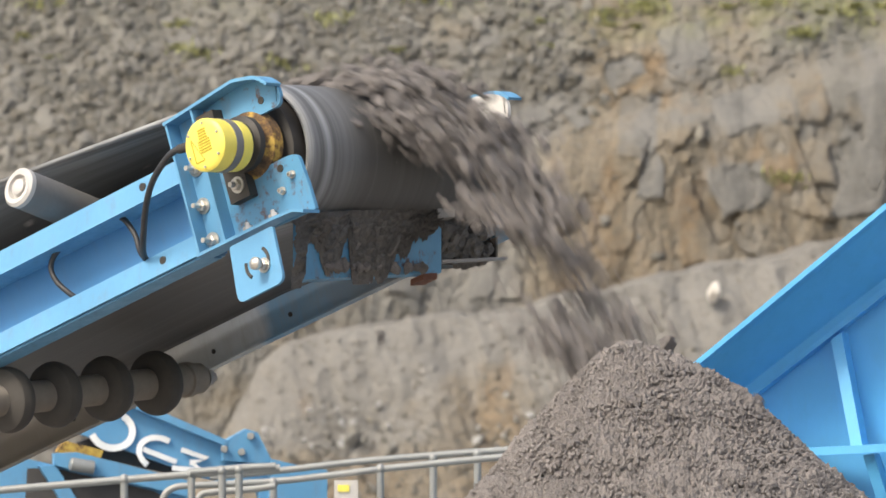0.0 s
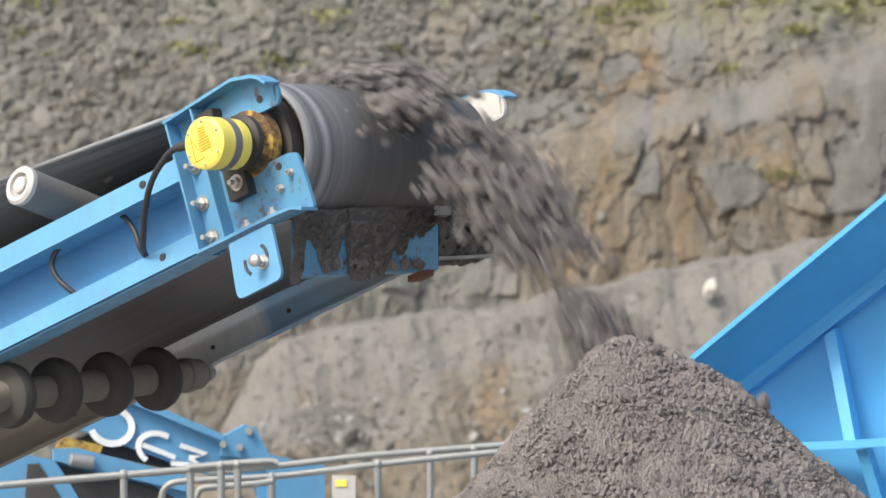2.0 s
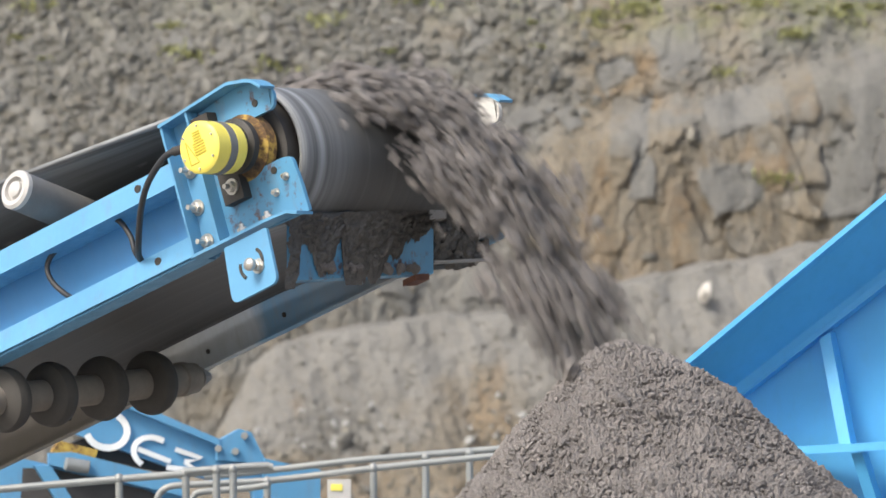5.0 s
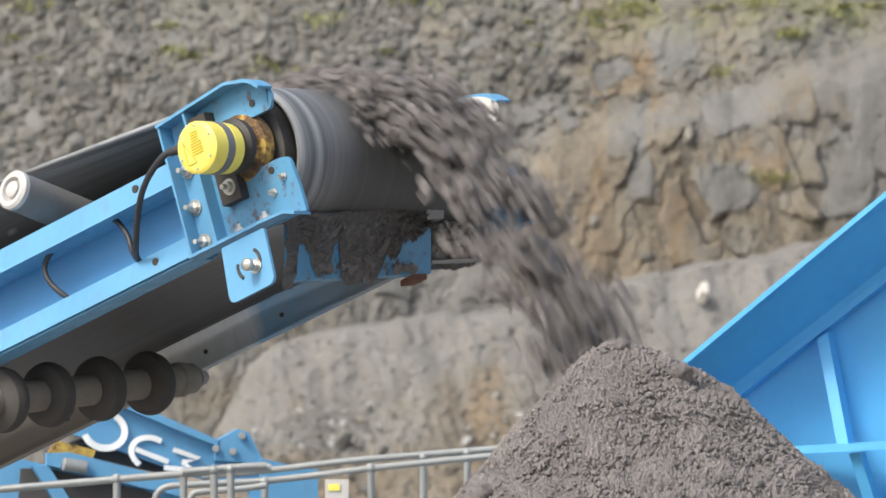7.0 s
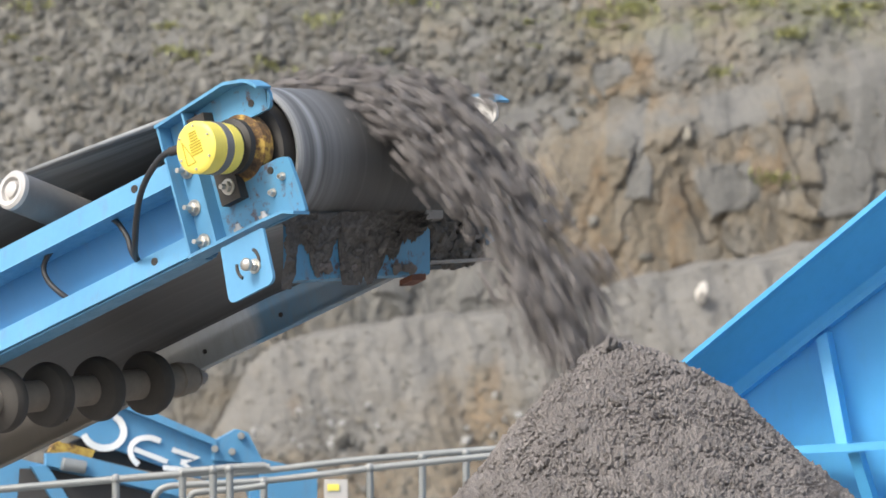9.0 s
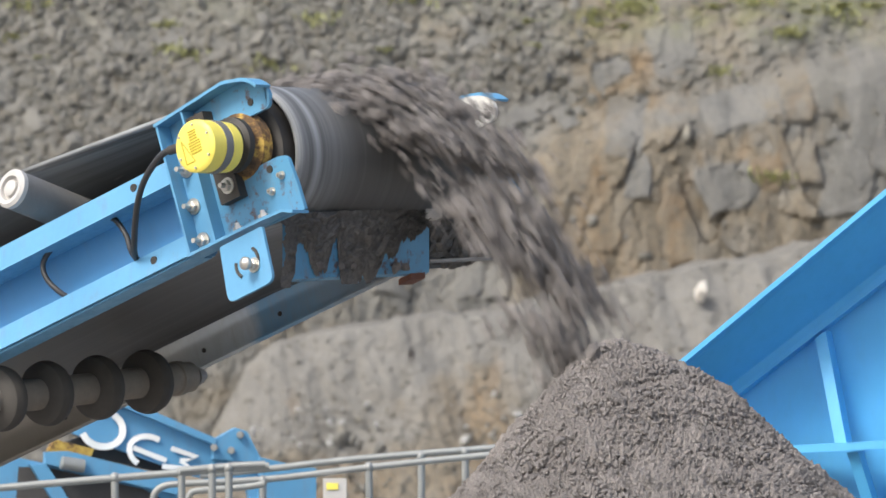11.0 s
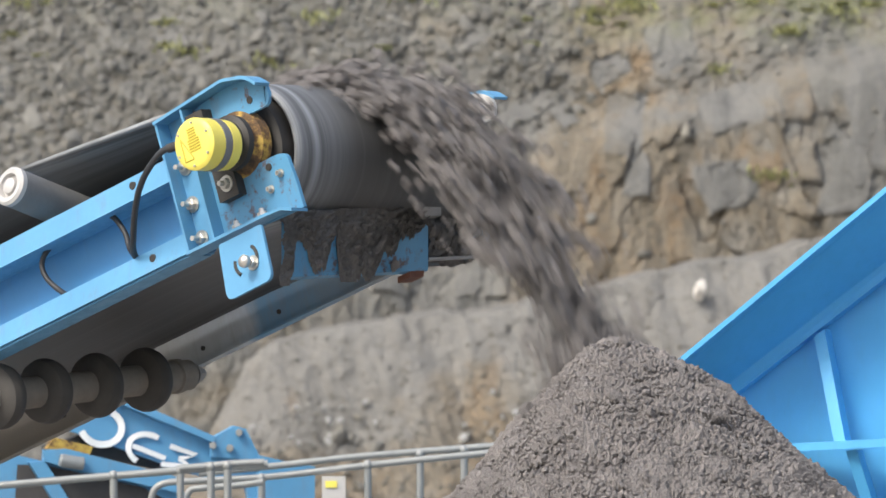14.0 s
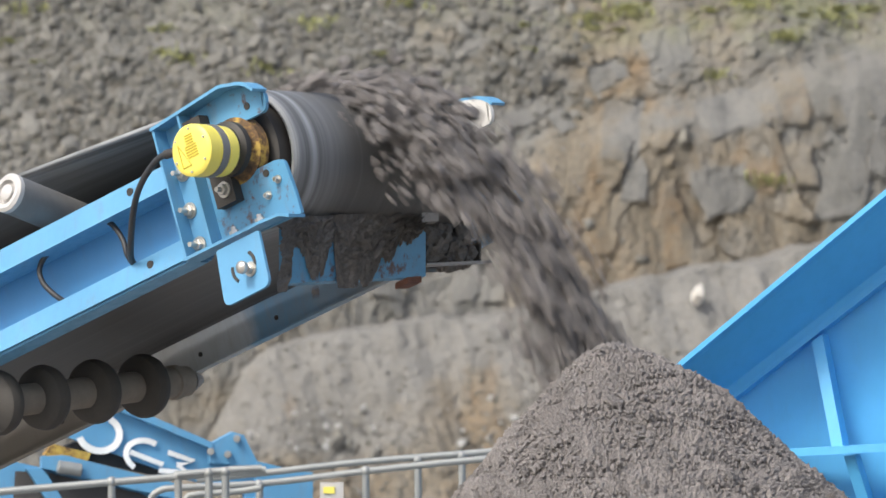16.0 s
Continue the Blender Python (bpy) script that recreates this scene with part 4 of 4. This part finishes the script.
# ---- the screening plant behind, at lower left ----
def build_screen_plant():
    d = 18.5
    plant = root("screening_plant", "blue mobile screening plant with white lettering shapes", "machine", at=pose(*place(250, 800, d).xy, 0.0))
    inv = plant.matrix_world.inverted()

    def solid(name, corners, out, thick, material, parent=None, label="", turn=0.25):
        bm = bmesh.new()
        pts = []
        for x, y in corners:
            p = place(x, y, d)
            p.y += (p.x + 1.0) * turn - out
            pts.append(p)
        front = [bm.verts.new(inv @ p) for p in pts]
        back = [bm.verts.new(inv @ (p + Vector((-0.01, thick, 0)))) for p in pts]
        n = len(front)
        bm.faces.new(front)
        bm.faces.new(back[::-1])
        for i in range(n):
            bm.faces.new((front[i], back[i], back[(i + 1) % n], front[(i + 1) % n]))
        soften(bm, 0.003, 2, 40)
        return part(name, bm, material, parent or plant, label)

    def stroke(points, width, out, parent):
        pts = []
        for x, y in points:
            p = place(x, y, d)
            p.y += (p.x + 1.0) * 0.25 - out
            pts.append(inv @ p)
        bm = bmesh.new()
        tops, lows = [], []
        for i, p in enumerate(pts):
            w = (pts[min(i + 1, len(pts) - 1)] - pts[max(i - 1, 0)])
            side = Vector((-w.z, 0, w.x)).normalized() * width * 0.5 * d / FOCAL
            tops.append((bm.verts.new(p + side), bm.verts.new(p + side + Vector((0, 0.004, 0)))))
            lows.append((bm.verts.new(p - side), bm.verts.new(p - side + Vector((0, 0.004, 0)))))
        for (a, a2), (c, c2), (e, e2), (g, g2) in zip(tops, tops[1:], lows, lows[1:]):
            bm.faces.new((a, c, g, e))
            bm.faces.new((a2, e2, g2, c2))
            bm.faces.new((a, a2, c2, c))
            bm.faces.new((e, g, g2, e2))
        part("white_shape", bm, WHITE, parent, "white painted marking", smooth=False)

    boom = solid("boom_side", [(60, 690), (200, 700), (385, 782), (500, 828), (560, 850), (560, 1010), (470, 1010), (440, 868), (345, 846), (130, 768)], 0.0, 0.02, BLUE)
    solid("boom_top_band", [(60, 676), (200, 697), (386, 779), (384, 790), (198, 712), (60, 690)], 0.035, 0.035, BLUE, boom)
    solid("gusset", [(380, 782), (420, 760), (440, 766), (468, 822), (380, 815)], 0.03, 0.03, BLUE, boom)
    solid("end_plate", [(463, 812), (530, 828), (562, 832), (562, 1000), (463, 1000)], 0.05, 0.05, BLUE, boom)
    for x, y in ((428, 772), (382, 795), (412, 800)):
        c = place(x, y, d)
        c.y += (c.x + 1.0) * 0.25 - 0.03
        part("boom_bolt", rod(inv @ c, inv @ (c + Vector((0, -0.02, 0))), 0.012, 12), GALV, boom)

    def arc(cx, cy, rx, ry, a0, a1, tilt=0.0, n=14):
        out = []
        for k in range(n + 1):
            a = radians(a0 + (a1 - a0) * k / n)
            u, v = rx * math.cos(a), ry * math.sin(a)
            out.append((cx + u * math.cos(tilt) - v * math.sin(tilt), cy + u * math.sin(tilt) + v * math.cos(tilt)))
        return out
    stroke(arc(186, 762, 36, 31, -70, 150, 0.25), 12, 0.012, boom)
    stroke(arc(268, 803, 36, 27, 285, 110, 0.35), 10, 0.012, boom)
    stroke([(240, 795), (298, 818)], 9, 0.012, boom)
    stroke([(306, 796), (352, 812), (322, 818)], 9, 0.012, boom)
    stroke([(322, 818), (350, 834), (290, 828)], 9, 0.012, boom)

    lower = solid("lower_beam", [(90, 802), (130, 800), (330, 852), (330, 880), (90, 822)], 0.10, 0.05, BLUE)
    # black sheet added for the shade in the gap under the boom
    solid("dark_screen_deck", [(85, 800), (150, 775), (330, 842), (330, 850), (130, 803)], -0.04, 0.02, RUBBER)
    solid("yellow_guard", [(92, 800), (104, 780), (172, 797), (165, 815), (130, 806)], 0.02, 0.02, RUSTY)
    frame_part = solid("side_frame", [(-60, 830), (45, 812), (100, 825), (330, 875), (330, 1080), (-60, 1080)], 0.06, 0.03, BLUE)
    # black sheet laid on the plate for the shade inside the opening
    solid("dark_opening", [(48, 828), (90, 828), (260, 868), (300, 890), (44, 890)], 0.066, 0.003, RUBBER, frame_part)
    solid("frame_brace", [(64, 824), (92, 822), (140, 900), (112, 900)], 0.09, 0.03, BLUE, frame_part)
    c = place(118, 820, d)
    c.y += (c.x + 1.0) * 0.25 - 0.12
    part("hydraulic_motor", rod(inv @ c, inv @ (c + Vector((0.075, 0.02, -0.012))), 0.022, 20), GALV, plant, "small grey motor")
    for x in (-40, 320, 540):
        f = place(x, 990, d)
        f.y += (f.x + 1.0) * 0.25 + 0.05
        q = inv @ f
        part("leg", slab(q.x - 0.05, q.x + 0.05, q.y, q.y + 0.1, 0.0, q.z + 0.1, 0.004), BLUE, plant)
    return plant


build_screen_plant()


def build_handrail():
    d = 17.0
    rail = root("walkway_handrail", "galvanised tubular handrail with ball joints", "handrail", at=pose(*place(400, 860, d).xy, 0.0))
    inv = rail.matrix_world.inverted()

    def at(x, y, back=0.0):
        p = place(x, y, d)
        p.y += back
        return inv @ p

    def bar(name, pts, r=0.0115, back=0.0):
        return part(name, tube([at(x, y, back) for x, y in pts], r), GALV, rail)

    def ball(x, y, back=0.0, r=0.016):
        c = at(x, y, back)
        part("ball_joint", lathe(c - Vector((0, 0, r)), c, [(r - r * math.cos(k * math.pi / 8), r * math.sin(k * math.pi / 8)) for k in range(9)], 16), GALV, rail)

    bar("rail", [(-60, 872), (120, 856), (300, 841), (480, 827)])
    bar("rail", [(330, 833), (385, 828), (430, 824), (478, 822)], 0.011, -0.25)
    bar("rail", [(345, 850), (480, 836), (640, 818), (900, 797)], 0.0105, 0.5)
    bar("rail", [(268, 900), (272, 878), (292, 864), (340, 860), (480, 852), (640, 833), (760, 820), (900, 806)], 0.0105, 0.2)
    bar("rail", [(330, 900), (338, 878), (356, 872), (430, 866), (470, 860)], 0.0105, 0.1)
    for x, y, back in ((207, 848, 0.0), (325, 838, 0.0), (385, 830, -0.25), (414, 828, -0.25), (465, 855, 0.2), (655, 831, 0.2), (748, 814, 0.5), (828, 806, 0.5)):
        low = at(x + 2, y + 260, back)
        low.z = max(low.z, 0.6)
        part("post", rod(at(x, y, back), low, 0.0115, 12), GALV, rail)
        ball(x, y, back)
    deck_z = at(400, 1120).z
    a, c = at(-80, 1120), at(920, 1120)
    part("walkway_deck", slab(a.x, c.x, -0.45, 0.6, deck_z - 0.05, deck_z, 0.003), GALV, rail)
    for x in (a.x + 0.2, c.x - 0.2):
        part("deck_leg", slab(x - 0.04, x + 0.04, 0.0, 0.08, 0.0, deck_z - 0.05, 0.003), GALV, rail)
    box_at = place(602, 876, d + 0.15)
    box = root("control_box", "pale grey control box with a small yellow plate", "control box", at=pose(*box_at))
    part("case", slab(-0.045, 0.025, 0, 0.06, -0.09, 0.045, 0.006), ROLLER_END, box)
    part("yellow_label", slab(-0.035, 0.0, -0.004, 0.0, 0.012, 0.032, 0.001), YELLOW, box)
    part("box_post", slab(0.0, 0.03, 0.06, 0.09, -box_at.z, -0.05, 0.003), BLUE_FAR, box)


build_handrail()


# ---- loose rock and growth on the faces ----
def face_depth(x, z):
    """The depth of the face at each place."""
    j = np.clip(np.searchsorted(face_x[0], x), 0, face_x.shape[1] - 1)
    i = np.clip(np.searchsorted(face_z[:, 0], z), 0, face_z.shape[0] - 1)
    return face_y[i, j]


CHIPS = [stone_mesh("chip", RUBBLE, 940 + k, 1, 0.25, 0.8, 9) for k in range(10)]
BOULDERS = [stone_mesh("rock", RUBBLE, 960 + k, 2, 0.22, 0.8, 11) for k in range(9)]


def build_rocks():
    """Broken stone: single boulders, and the rubble between them."""
    rng = random.Random(21)

    draw = np.random.RandomState(8)

    def chosen(count, low, thin):
        x, z = draw.uniform(-5.1, 5.1, 40000), draw.uniform(low, 7.2, 40000)
        dense = np.where(x < 0.6, 1.0, np.maximum(0.03, 1.0 - (x - 0.6) * 0.75)) * np.where(x < -1.5, 1.0, thin)
        patch = np.where(layers(x * 0.8, z * 0.9, 19, 4) > -0.12, 1.0, 0.35)
        keep = draw.uniform(0, 1, 40000) < face_zones(x, z)[0] * dense * patch + 0.01
        return x[keep][:count], z[keep][:count]
    for k, (x, z) in enumerate(zip(*chosen(250, 4.2, 0.45))):
        size = 0.045 + 0.12 * rng.random() ** 2.2
        ob = new("rock", BOULDERS[k % len(BOULDERS)])
        ob.parent = quarry_face
        ob.matrix_world = Matrix.Translation((x, face_depth(x, z) + size * 0.25, z)) @ Euler((rng.uniform(0, 6), rng.uniform(0, 6), rng.uniform(0, 6))).to_matrix().to_4x4() @ Matrix.Diagonal((size * rng.uniform(0.9, 1.5), size, size * rng.uniform(0.7, 1.1), 1))
    spots = []
    for x, z in zip(*chosen(9000, 3.9, 1.0)):
        size = 0.016 + 0.062 * rng.random() ** 3.0
        spots.append(((x, face_depth(x, z) + size * 0.1, z), size, rng.uniform(0.9, 1.7)))
    scattered("rubble", CHIPS, spots, RUBBLE, quarry_face)

    def bank_depth(z):
        return 56.2 + 1.5 * (z / 3.45) ** 1.3
    pale = stone_mesh("pale_stone", PALE, 41, 3, 0.35, 1.2, 6)
    buff = stone_mesh("buff_stone", BUFF, 43, 2, 0.35, 0.9, 7)
    ob = new("pale_stone", pale)
    ob.parent = gravel_bank
    ob.matrix_world = Matrix.Translation(place(1243, 519, 57.4)) @ Matrix.Diagonal((0.075, 0.08, 0.10, 1))
    p = place(1222, 236, 60.4)
    ob = new("pale_stone", stone_mesh("grey_stone", BUFF, 47, 2, 0.3, 1.1, 8))
    ob.parent = quarry_face
    ob.matrix_world = Matrix.Translation((p.x, face_depth(p.x, p.z) - 0.02, p.z)) @ pose(0, 0, 0, 10, 20, 20) @ Matrix.Diagonal((0.075, 0.09, 0.095, 1))
    for k in range(46):
        x, z = rng.uniform(-2.3, 0.9), rng.uniform(1.9, 2.75) + 0.0
        z += 0.16 * x if x < 0 else 0
        size = 0.025 + 0.055 * rng.random() ** 2.5
        ob = new("rock", buff if k % 4 == 0 else BOULDERS[k % len(BOULDERS)])
        ob.parent = gravel_bank
        ob.matrix_world = Matrix.Translation((x, bank_depth(z) - 0.02, z)) @ Euler((rng.uniform(0, 6), rng.uniform(0, 6), 0)).to_matrix().to_4x4() @ Matrix.Diagonal((size * 1.2, size, size, 1))
    cream = stone_mesh("cream_stone", GREY_STONE, 49, 1, 0.3, 0.9, 6)
    for k in range(80):
        x, z = rng.uniform(-2.0, 0.95), rng.gauss(2.45, 0.20)
        size = 0.014 + 0.034 * rng.random() ** 2
        ob = new("rock", (cream, buff, cream, BOULDERS[k % len(BOULDERS)])[k % 4])
        ob.parent = gravel_bank
        ob.matrix_world = Matrix.Translation((x, bank_depth(z) - 0.03, z)) @ Euler((rng.uniform(0, 6), rng.uniform(0, 6), 0)).to_matrix().to_4x4() @ Matrix.Diagonal((size * 1.3, size, size, 1))
    small = [stone_mesh("chip", RUBBLE, 980 + k, 1, 0.25, 0.8, 6) for k in range(6)]
    spots = []
    cols = np.where(np.abs(bank_grid[0, :, 0] - 0.9) < 3.6)[0]
    rows_in = np.arange(8, 228)
    for k in range(9000):
        j = int(draw.choice(cols))
        i = int(draw.choice(rows_in)) if k % 5 < 3 else int(rows_in[int(110 * draw.uniform() ** 1.5)])
        size = 0.006 + 0.026 * rng.random() ** (3.5 if i < 130 else 7)
        spots.append((bank_grid[i, j], size, rng.uniform(0.9, 1.5)))
    scattered("bank_stones", small, spots, RUBBLE, gravel_bank)


def build_grass():
    """Dry tufts rooted in the rock."""
    rng = random.Random(5)
    tufts = [(rng.uniform(930, 1560), abs(rng.gauss(0, 40)) - 10, rng.uniform(0.025, 0.055)) for _ in range(16)]
    tufts += [(rng.uniform(20, 900), rng.uniform(-8, 110), rng.uniform(0.04, 0.08)) for _ in range(5)]
    for x, y, size in (*tufts, (558, 44, 0.13), (332, 98, 0.13), (470, 122, 0.12), (1275, 132, 0.09), (60, 18, 0.14), (1120, 18, 0.14), (1060, 34, 0.11), (1400, 62, 0.11), (1330, 8, 0.14), (1480, 28, 0.13), (720, 6, 0.14), (1375, 318, 0.12)):
        p = place(x, y, 62.0)
        y0 = face_depth(p.x, p.z) - 0.02
        p = place(x, y, y0)
        bm = bmesh.new()
        for k in range(60):
            a, lean = rng.uniform(0, math.tau), rng.uniform(0.2, 1.0)
            h = size * rng.uniform(0.4, 1.0)
            foot = Vector((rng.gauss(0, size * 1.1), rng.gauss(0, size * 0.3), rng.gauss(0, size * 0.35)))
            tip = foot + Vector((math.cos(a) * lean * h * 0.8, math.sin(a) * lean * h * 0.8 - 0.03, h * 0.7))
            w = Vector((math.sin(a), -math.cos(a), 0)) * 0.012
            m = (foot + tip) / 2 + Vector((0, 0, h * 0.12))
            vs = [bm.verts.new(q) for q in (foot - w, foot + w, m + w, m - w, tip)]
            bm.faces.new(vs[:4])
            bm.faces.new((vs[3], vs[2], vs[4]))
        ob = new("grass_tuft", link_mesh("grass_tuft", bm, LEAF))
        ob.location = p
        tagged(ob, "yellow-green dry grass tuft rooted in the rock", "grass", "tufts on the face", "stuff")


build_rocks()
build_grass()

# ---- the falling material: rigid clumps that ride up the belt, fly off the head and land on the heap ----
SPEED = 1.95
RISE = 5.0
FALL = root("falling_fines", "stream of damp grey-brown fines falling off the belt", "falling material", kind="stuff")


def clump_mesh(seed, count, spread, size, core):
    """A torn-off clump: a ragged slab in the middle, and crumbs round it."""
    rng = random.Random(seed)
    bm = bmesh.new()
    if core:
        bmesh.ops.create_icosphere(bm, subdivisions=3, radius=1.0)
        for v in bm.verts:
            n = v.co.copy()
            v.co = Vector((n.x * spread[0] * 0.66, n.y * spread[1] * 0.70, n.z * spread[2] * 0.85))
            v.co *= 1 + 0.55 * noise.noise(n * 1.6 + Vector((seed, 0, 0))) + 0.5 * noise.noise(n * 4.0 + Vector((0, seed, 0)))
            v.co += Vector((noise.noise(n * 7 + Vector((seed, 1, 0))), noise.noise(n * 7 + Vector((seed, 5, 3))), noise.noise(n * 7 + Vector((2, seed, 9))))) * 0.012
    for k in range(count):
        c = Vector((rng.gauss(0, spread[0]), rng.gauss(0, spread[1]), rng.gauss(0, spread[2])))
        s = size * (0.4 + 1.3 * rng.random() ** 2.5)
        m = Matrix.Translation(c) @ Euler((rng.uniform(0, 6), rng.uniform(0, 6), rng.uniform(0, 6))).to_matrix().to_4x4() @ Matrix.Diagonal((s * 1.5, s, s * 0.8, 1))
        made = bmesh.ops.create_icosphere(bm, subdivisions=1, radius=1.0, matrix=m)
        for v in made["verts"]:
            v.co += Vector((rng.uniform(-1, 1), rng.uniform(-1, 1), rng.uniform(-1, 1))) * s * 0.28
    return link_mesh("clump", bm, SAND)


CLUMPS = [clump_mesh(300 + k, 120, (0.060, 0.042, 0.017), 0.0085, True) for k in range(12)]
CRUMBS = [clump_mesh(400 + k, 16, (0.050, 0.040, 0.016), 0.007, False) for k in range(5)]


def flight(tau, y, lift, jitter):
    """Where a clump is, tau seconds after it leaves the head, in the conveyor's space turned level: forward, across, up."""
    vx, vz = SPEED * jitter * math.cos(radians(RISE)), SPEED * jitter * math.sin(radians(RISE))
    return vx * tau, (0.075 - y) * 0.5 * tau, vz * tau - 4.905 * tau * tau


AHEAD = Vector((math.cos(radians(HEADING)), math.sin(radians(HEADING)), 0))
ACROSS = Vector((-AHEAD.y, AHEAD.x, 0))
LEAVE = TO_WORLD @ Vector((0, 0, RADIUS))
RIDE = 3.7


def clump_rows(leave, y, lift, jitter, spin, tilt, sink):
    up = Vector((-math.sin(radians(SLOPE)) * AHEAD.x, -math.sin(radians(SLOPE)) * AHEAD.y, math.cos(radians(SLOPE))))
    start = LEAVE + ACROSS * y + up * lift
    tangent = (AHEAD * math.cos(radians(SLOPE)) + Vector((0, 0, math.sin(radians(SLOPE)))))
    land = 0.28
    while True:
        f, c, u = flight(land, y, lift, jitter)
        p = start + AHEAD * f + ACROSS * c + Vector((0, 0, u))
        top = PEAK.z + float(heap_height(np.array([p.x - PEAK.x]), np.array([p.y - PEAK.y]))[0])
        if p.z < top - sink or land > 0.62:
            break
        land += 0.02

    def at(tau):
        if tau <= 0:
            gather = min(1, -tau / 0.2)
            return start + tangent * (SPEED * max(tau, -RIDE)) - ACROSS * (y * 0.55 * gather) + up * (0.03 * gather), 0.0
        f, c, u = flight(min(tau, land), y, lift, jitter)
        p = start + AHEAD * f + ACROSS * c + Vector((0, 0, u))
        if tau > land:
            p = p.lerp(PEAK + (p - PEAK) * 0.4 - Vector((0, 0, 0.26)), min(1, (tau - land) / 0.07))
        return p, spin * min(tau, land)

    taus = [-RIDE, -1.5, -0.5, -0.15, 0.0, land * 0.25, land * 0.5, land * 0.75, land, land + 0.08]
    times = sorted({0.0, 16.0} | {round((leave + q) * FPS) / FPS for q in taus if 0 < leave + q < 16})
    rows = []
    for t in times:
        p, turn = at(t - leave)
        m = Matrix.Translation(p) @ pose(0, 0, 0, 0, -SLOPE, HEADING) @ pose(0, 0, 0, tilt * min(1, max(0, t - leave) * 3), turn, tilt * 0.6)
        rows.append((t, m))
    return rows


THIN = ((-0.37, -0.30), (1.62, 1.68), (1.80, 1.86), (11.58, 11.72))    # when little rides on the belt


def build_stream():
    rng = random.Random(12)
    out = []
    leave = -0.55
    k = 0
    while leave < 16.1:
        for lane, (y, heaped) in enumerate(((-0.045, 0.0), (0.015, 0.012), (0.070, 0.024), (0.125, 0.022), (0.180, 0.004))):
            k += 1
            if any(a < leave < c for a, c in THIN) and lane != k % 5:
                continue
            ob = new("clump", CLUMPS[k % len(CLUMPS)])
            ob.parent = FALL
            out.append((ob, clump_rows(leave + (lane * 2 % 5) * 0.0086 + rng.uniform(-0.024, 0.024), y + rng.uniform(-0.028, 0.028), 0.008 + heaped * rng.random() + rng.uniform(0, 0.010),
                                       rng.uniform(0.96, 1.05), rng.uniform(100, 200), rng.uniform(-40, 40), rng.uniform(0.0, 0.04))))
        if rng.random() < 0.6:
            ob = new("crumbs", CRUMBS[k % len(CRUMBS)])
            ob.parent = FALL
            out.append((ob, clump_rows(leave, rng.uniform(-0.18, 0.20), 0.025, rng.uniform(0.93, 1.12), rng.uniform(-200, 300), rng.uniform(-80, 80), 0.02)))
        leave += 0.043
    return out


stream = build_stream()


def build_rolling_clods():
    """Lumps that break away under the stream and tumble down the heap."""
    rng = random.Random(31)
    out = []
    for k in range(42):
        leave = -0.4 + k * 0.39 + rng.uniform(-0.2, 0.2)
        way = rng.choice((-0.1, -0.5, -0.9, -1.4, -2.0, -2.7)) + rng.uniform(-0.2, 0.2)
        size = rng.uniform(0.011, 0.025)
        ob = new("rolling_clod", CLODS[k % len(CLODS)])
        ob.parent = FALL
        ob.scale = (size * 1.2, size, size * 0.9)

        def at(tau):
            d = 0.0 if tau <= 0 else min(1.5, 0.03 + 0.16 * tau + 0.42 * tau * tau)
            dx, dy = d * math.cos(way), d * math.sin(way)
            z = float(heap_height(np.array([dx]), np.array([dy]))[0]) + (size * 0.9 if tau > 0 else -0.12)
            return Matrix.Translation((PEAK.x + dx, PEAK.y + dy, PEAK.z + z)) @ pose(0, 0, 0, 0, 0, math.degrees(way)) @ pose(0, 0, 0, 20, math.degrees(d / size * 0.35), 0)
        times = sorted({0.0, 16.0} | {round((leave + q) * FPS) / FPS for q in [-0.1] + [0.033 + 0.1 * j for j in range(19)] if 0 < leave + q < 16})
        out.append((ob, [(t, at(t - leave)) for t in times]))
    return out


rolling = build_rolling_clods()


def build_drips():
    """Single crumbs that drop off the scraper."""
    rng = random.Random(44)
    out = []
    for k, leave in enumerate((-0.18, 1.2, 1.95, 2.9, 3.7, 5.1, 6.2, 7.2, 7.80, 7.81, 8.79, 9.9, 10.8, 11.9, 12.7, 13.6, 14.4, 15.3, 15.9)):
        size = rng.uniform(0.007, 0.014)
        ob = new("dropped_crumb", CLODS[k % len(CLODS)])
        ob.parent = FALL
        ob.scale = (size, size, size * 1.5)
        start = TO_WORLD @ Vector((0.03, rng.uniform(-0.22, 0.12), -0.27))

        def at(tau):
            tau = min(max(tau, 0.0), 0.8)
            return Matrix.Translation(start - Vector((0, 0, 4.905 * tau * tau))) @ pose(0, 0, 0, 30 * k, 80 * tau, 0)
        times = sorted({0.0, 16.0} | {round((leave + q) * FPS) / FPS for q in (0.0, 0.08, 0.16, 0.24, 0.32, 0.45, 0.6, 0.8) if 0 < leave + q < 16})
        out.append((ob, [(t, at(t - leave)) for t in times]))
    return out


drips = build_drips()


def motions():
    for ob, rows in stream + rolling + drips:
        walk(ob, rows)
    turn_rate = math.degrees(SPEED / RADIUS)
    walk(head_pulley, [(k * 0.1, pose(0, 0, 0, 0, turn_rate * k * 0.1, 0)) for k in range(161)])


motions()
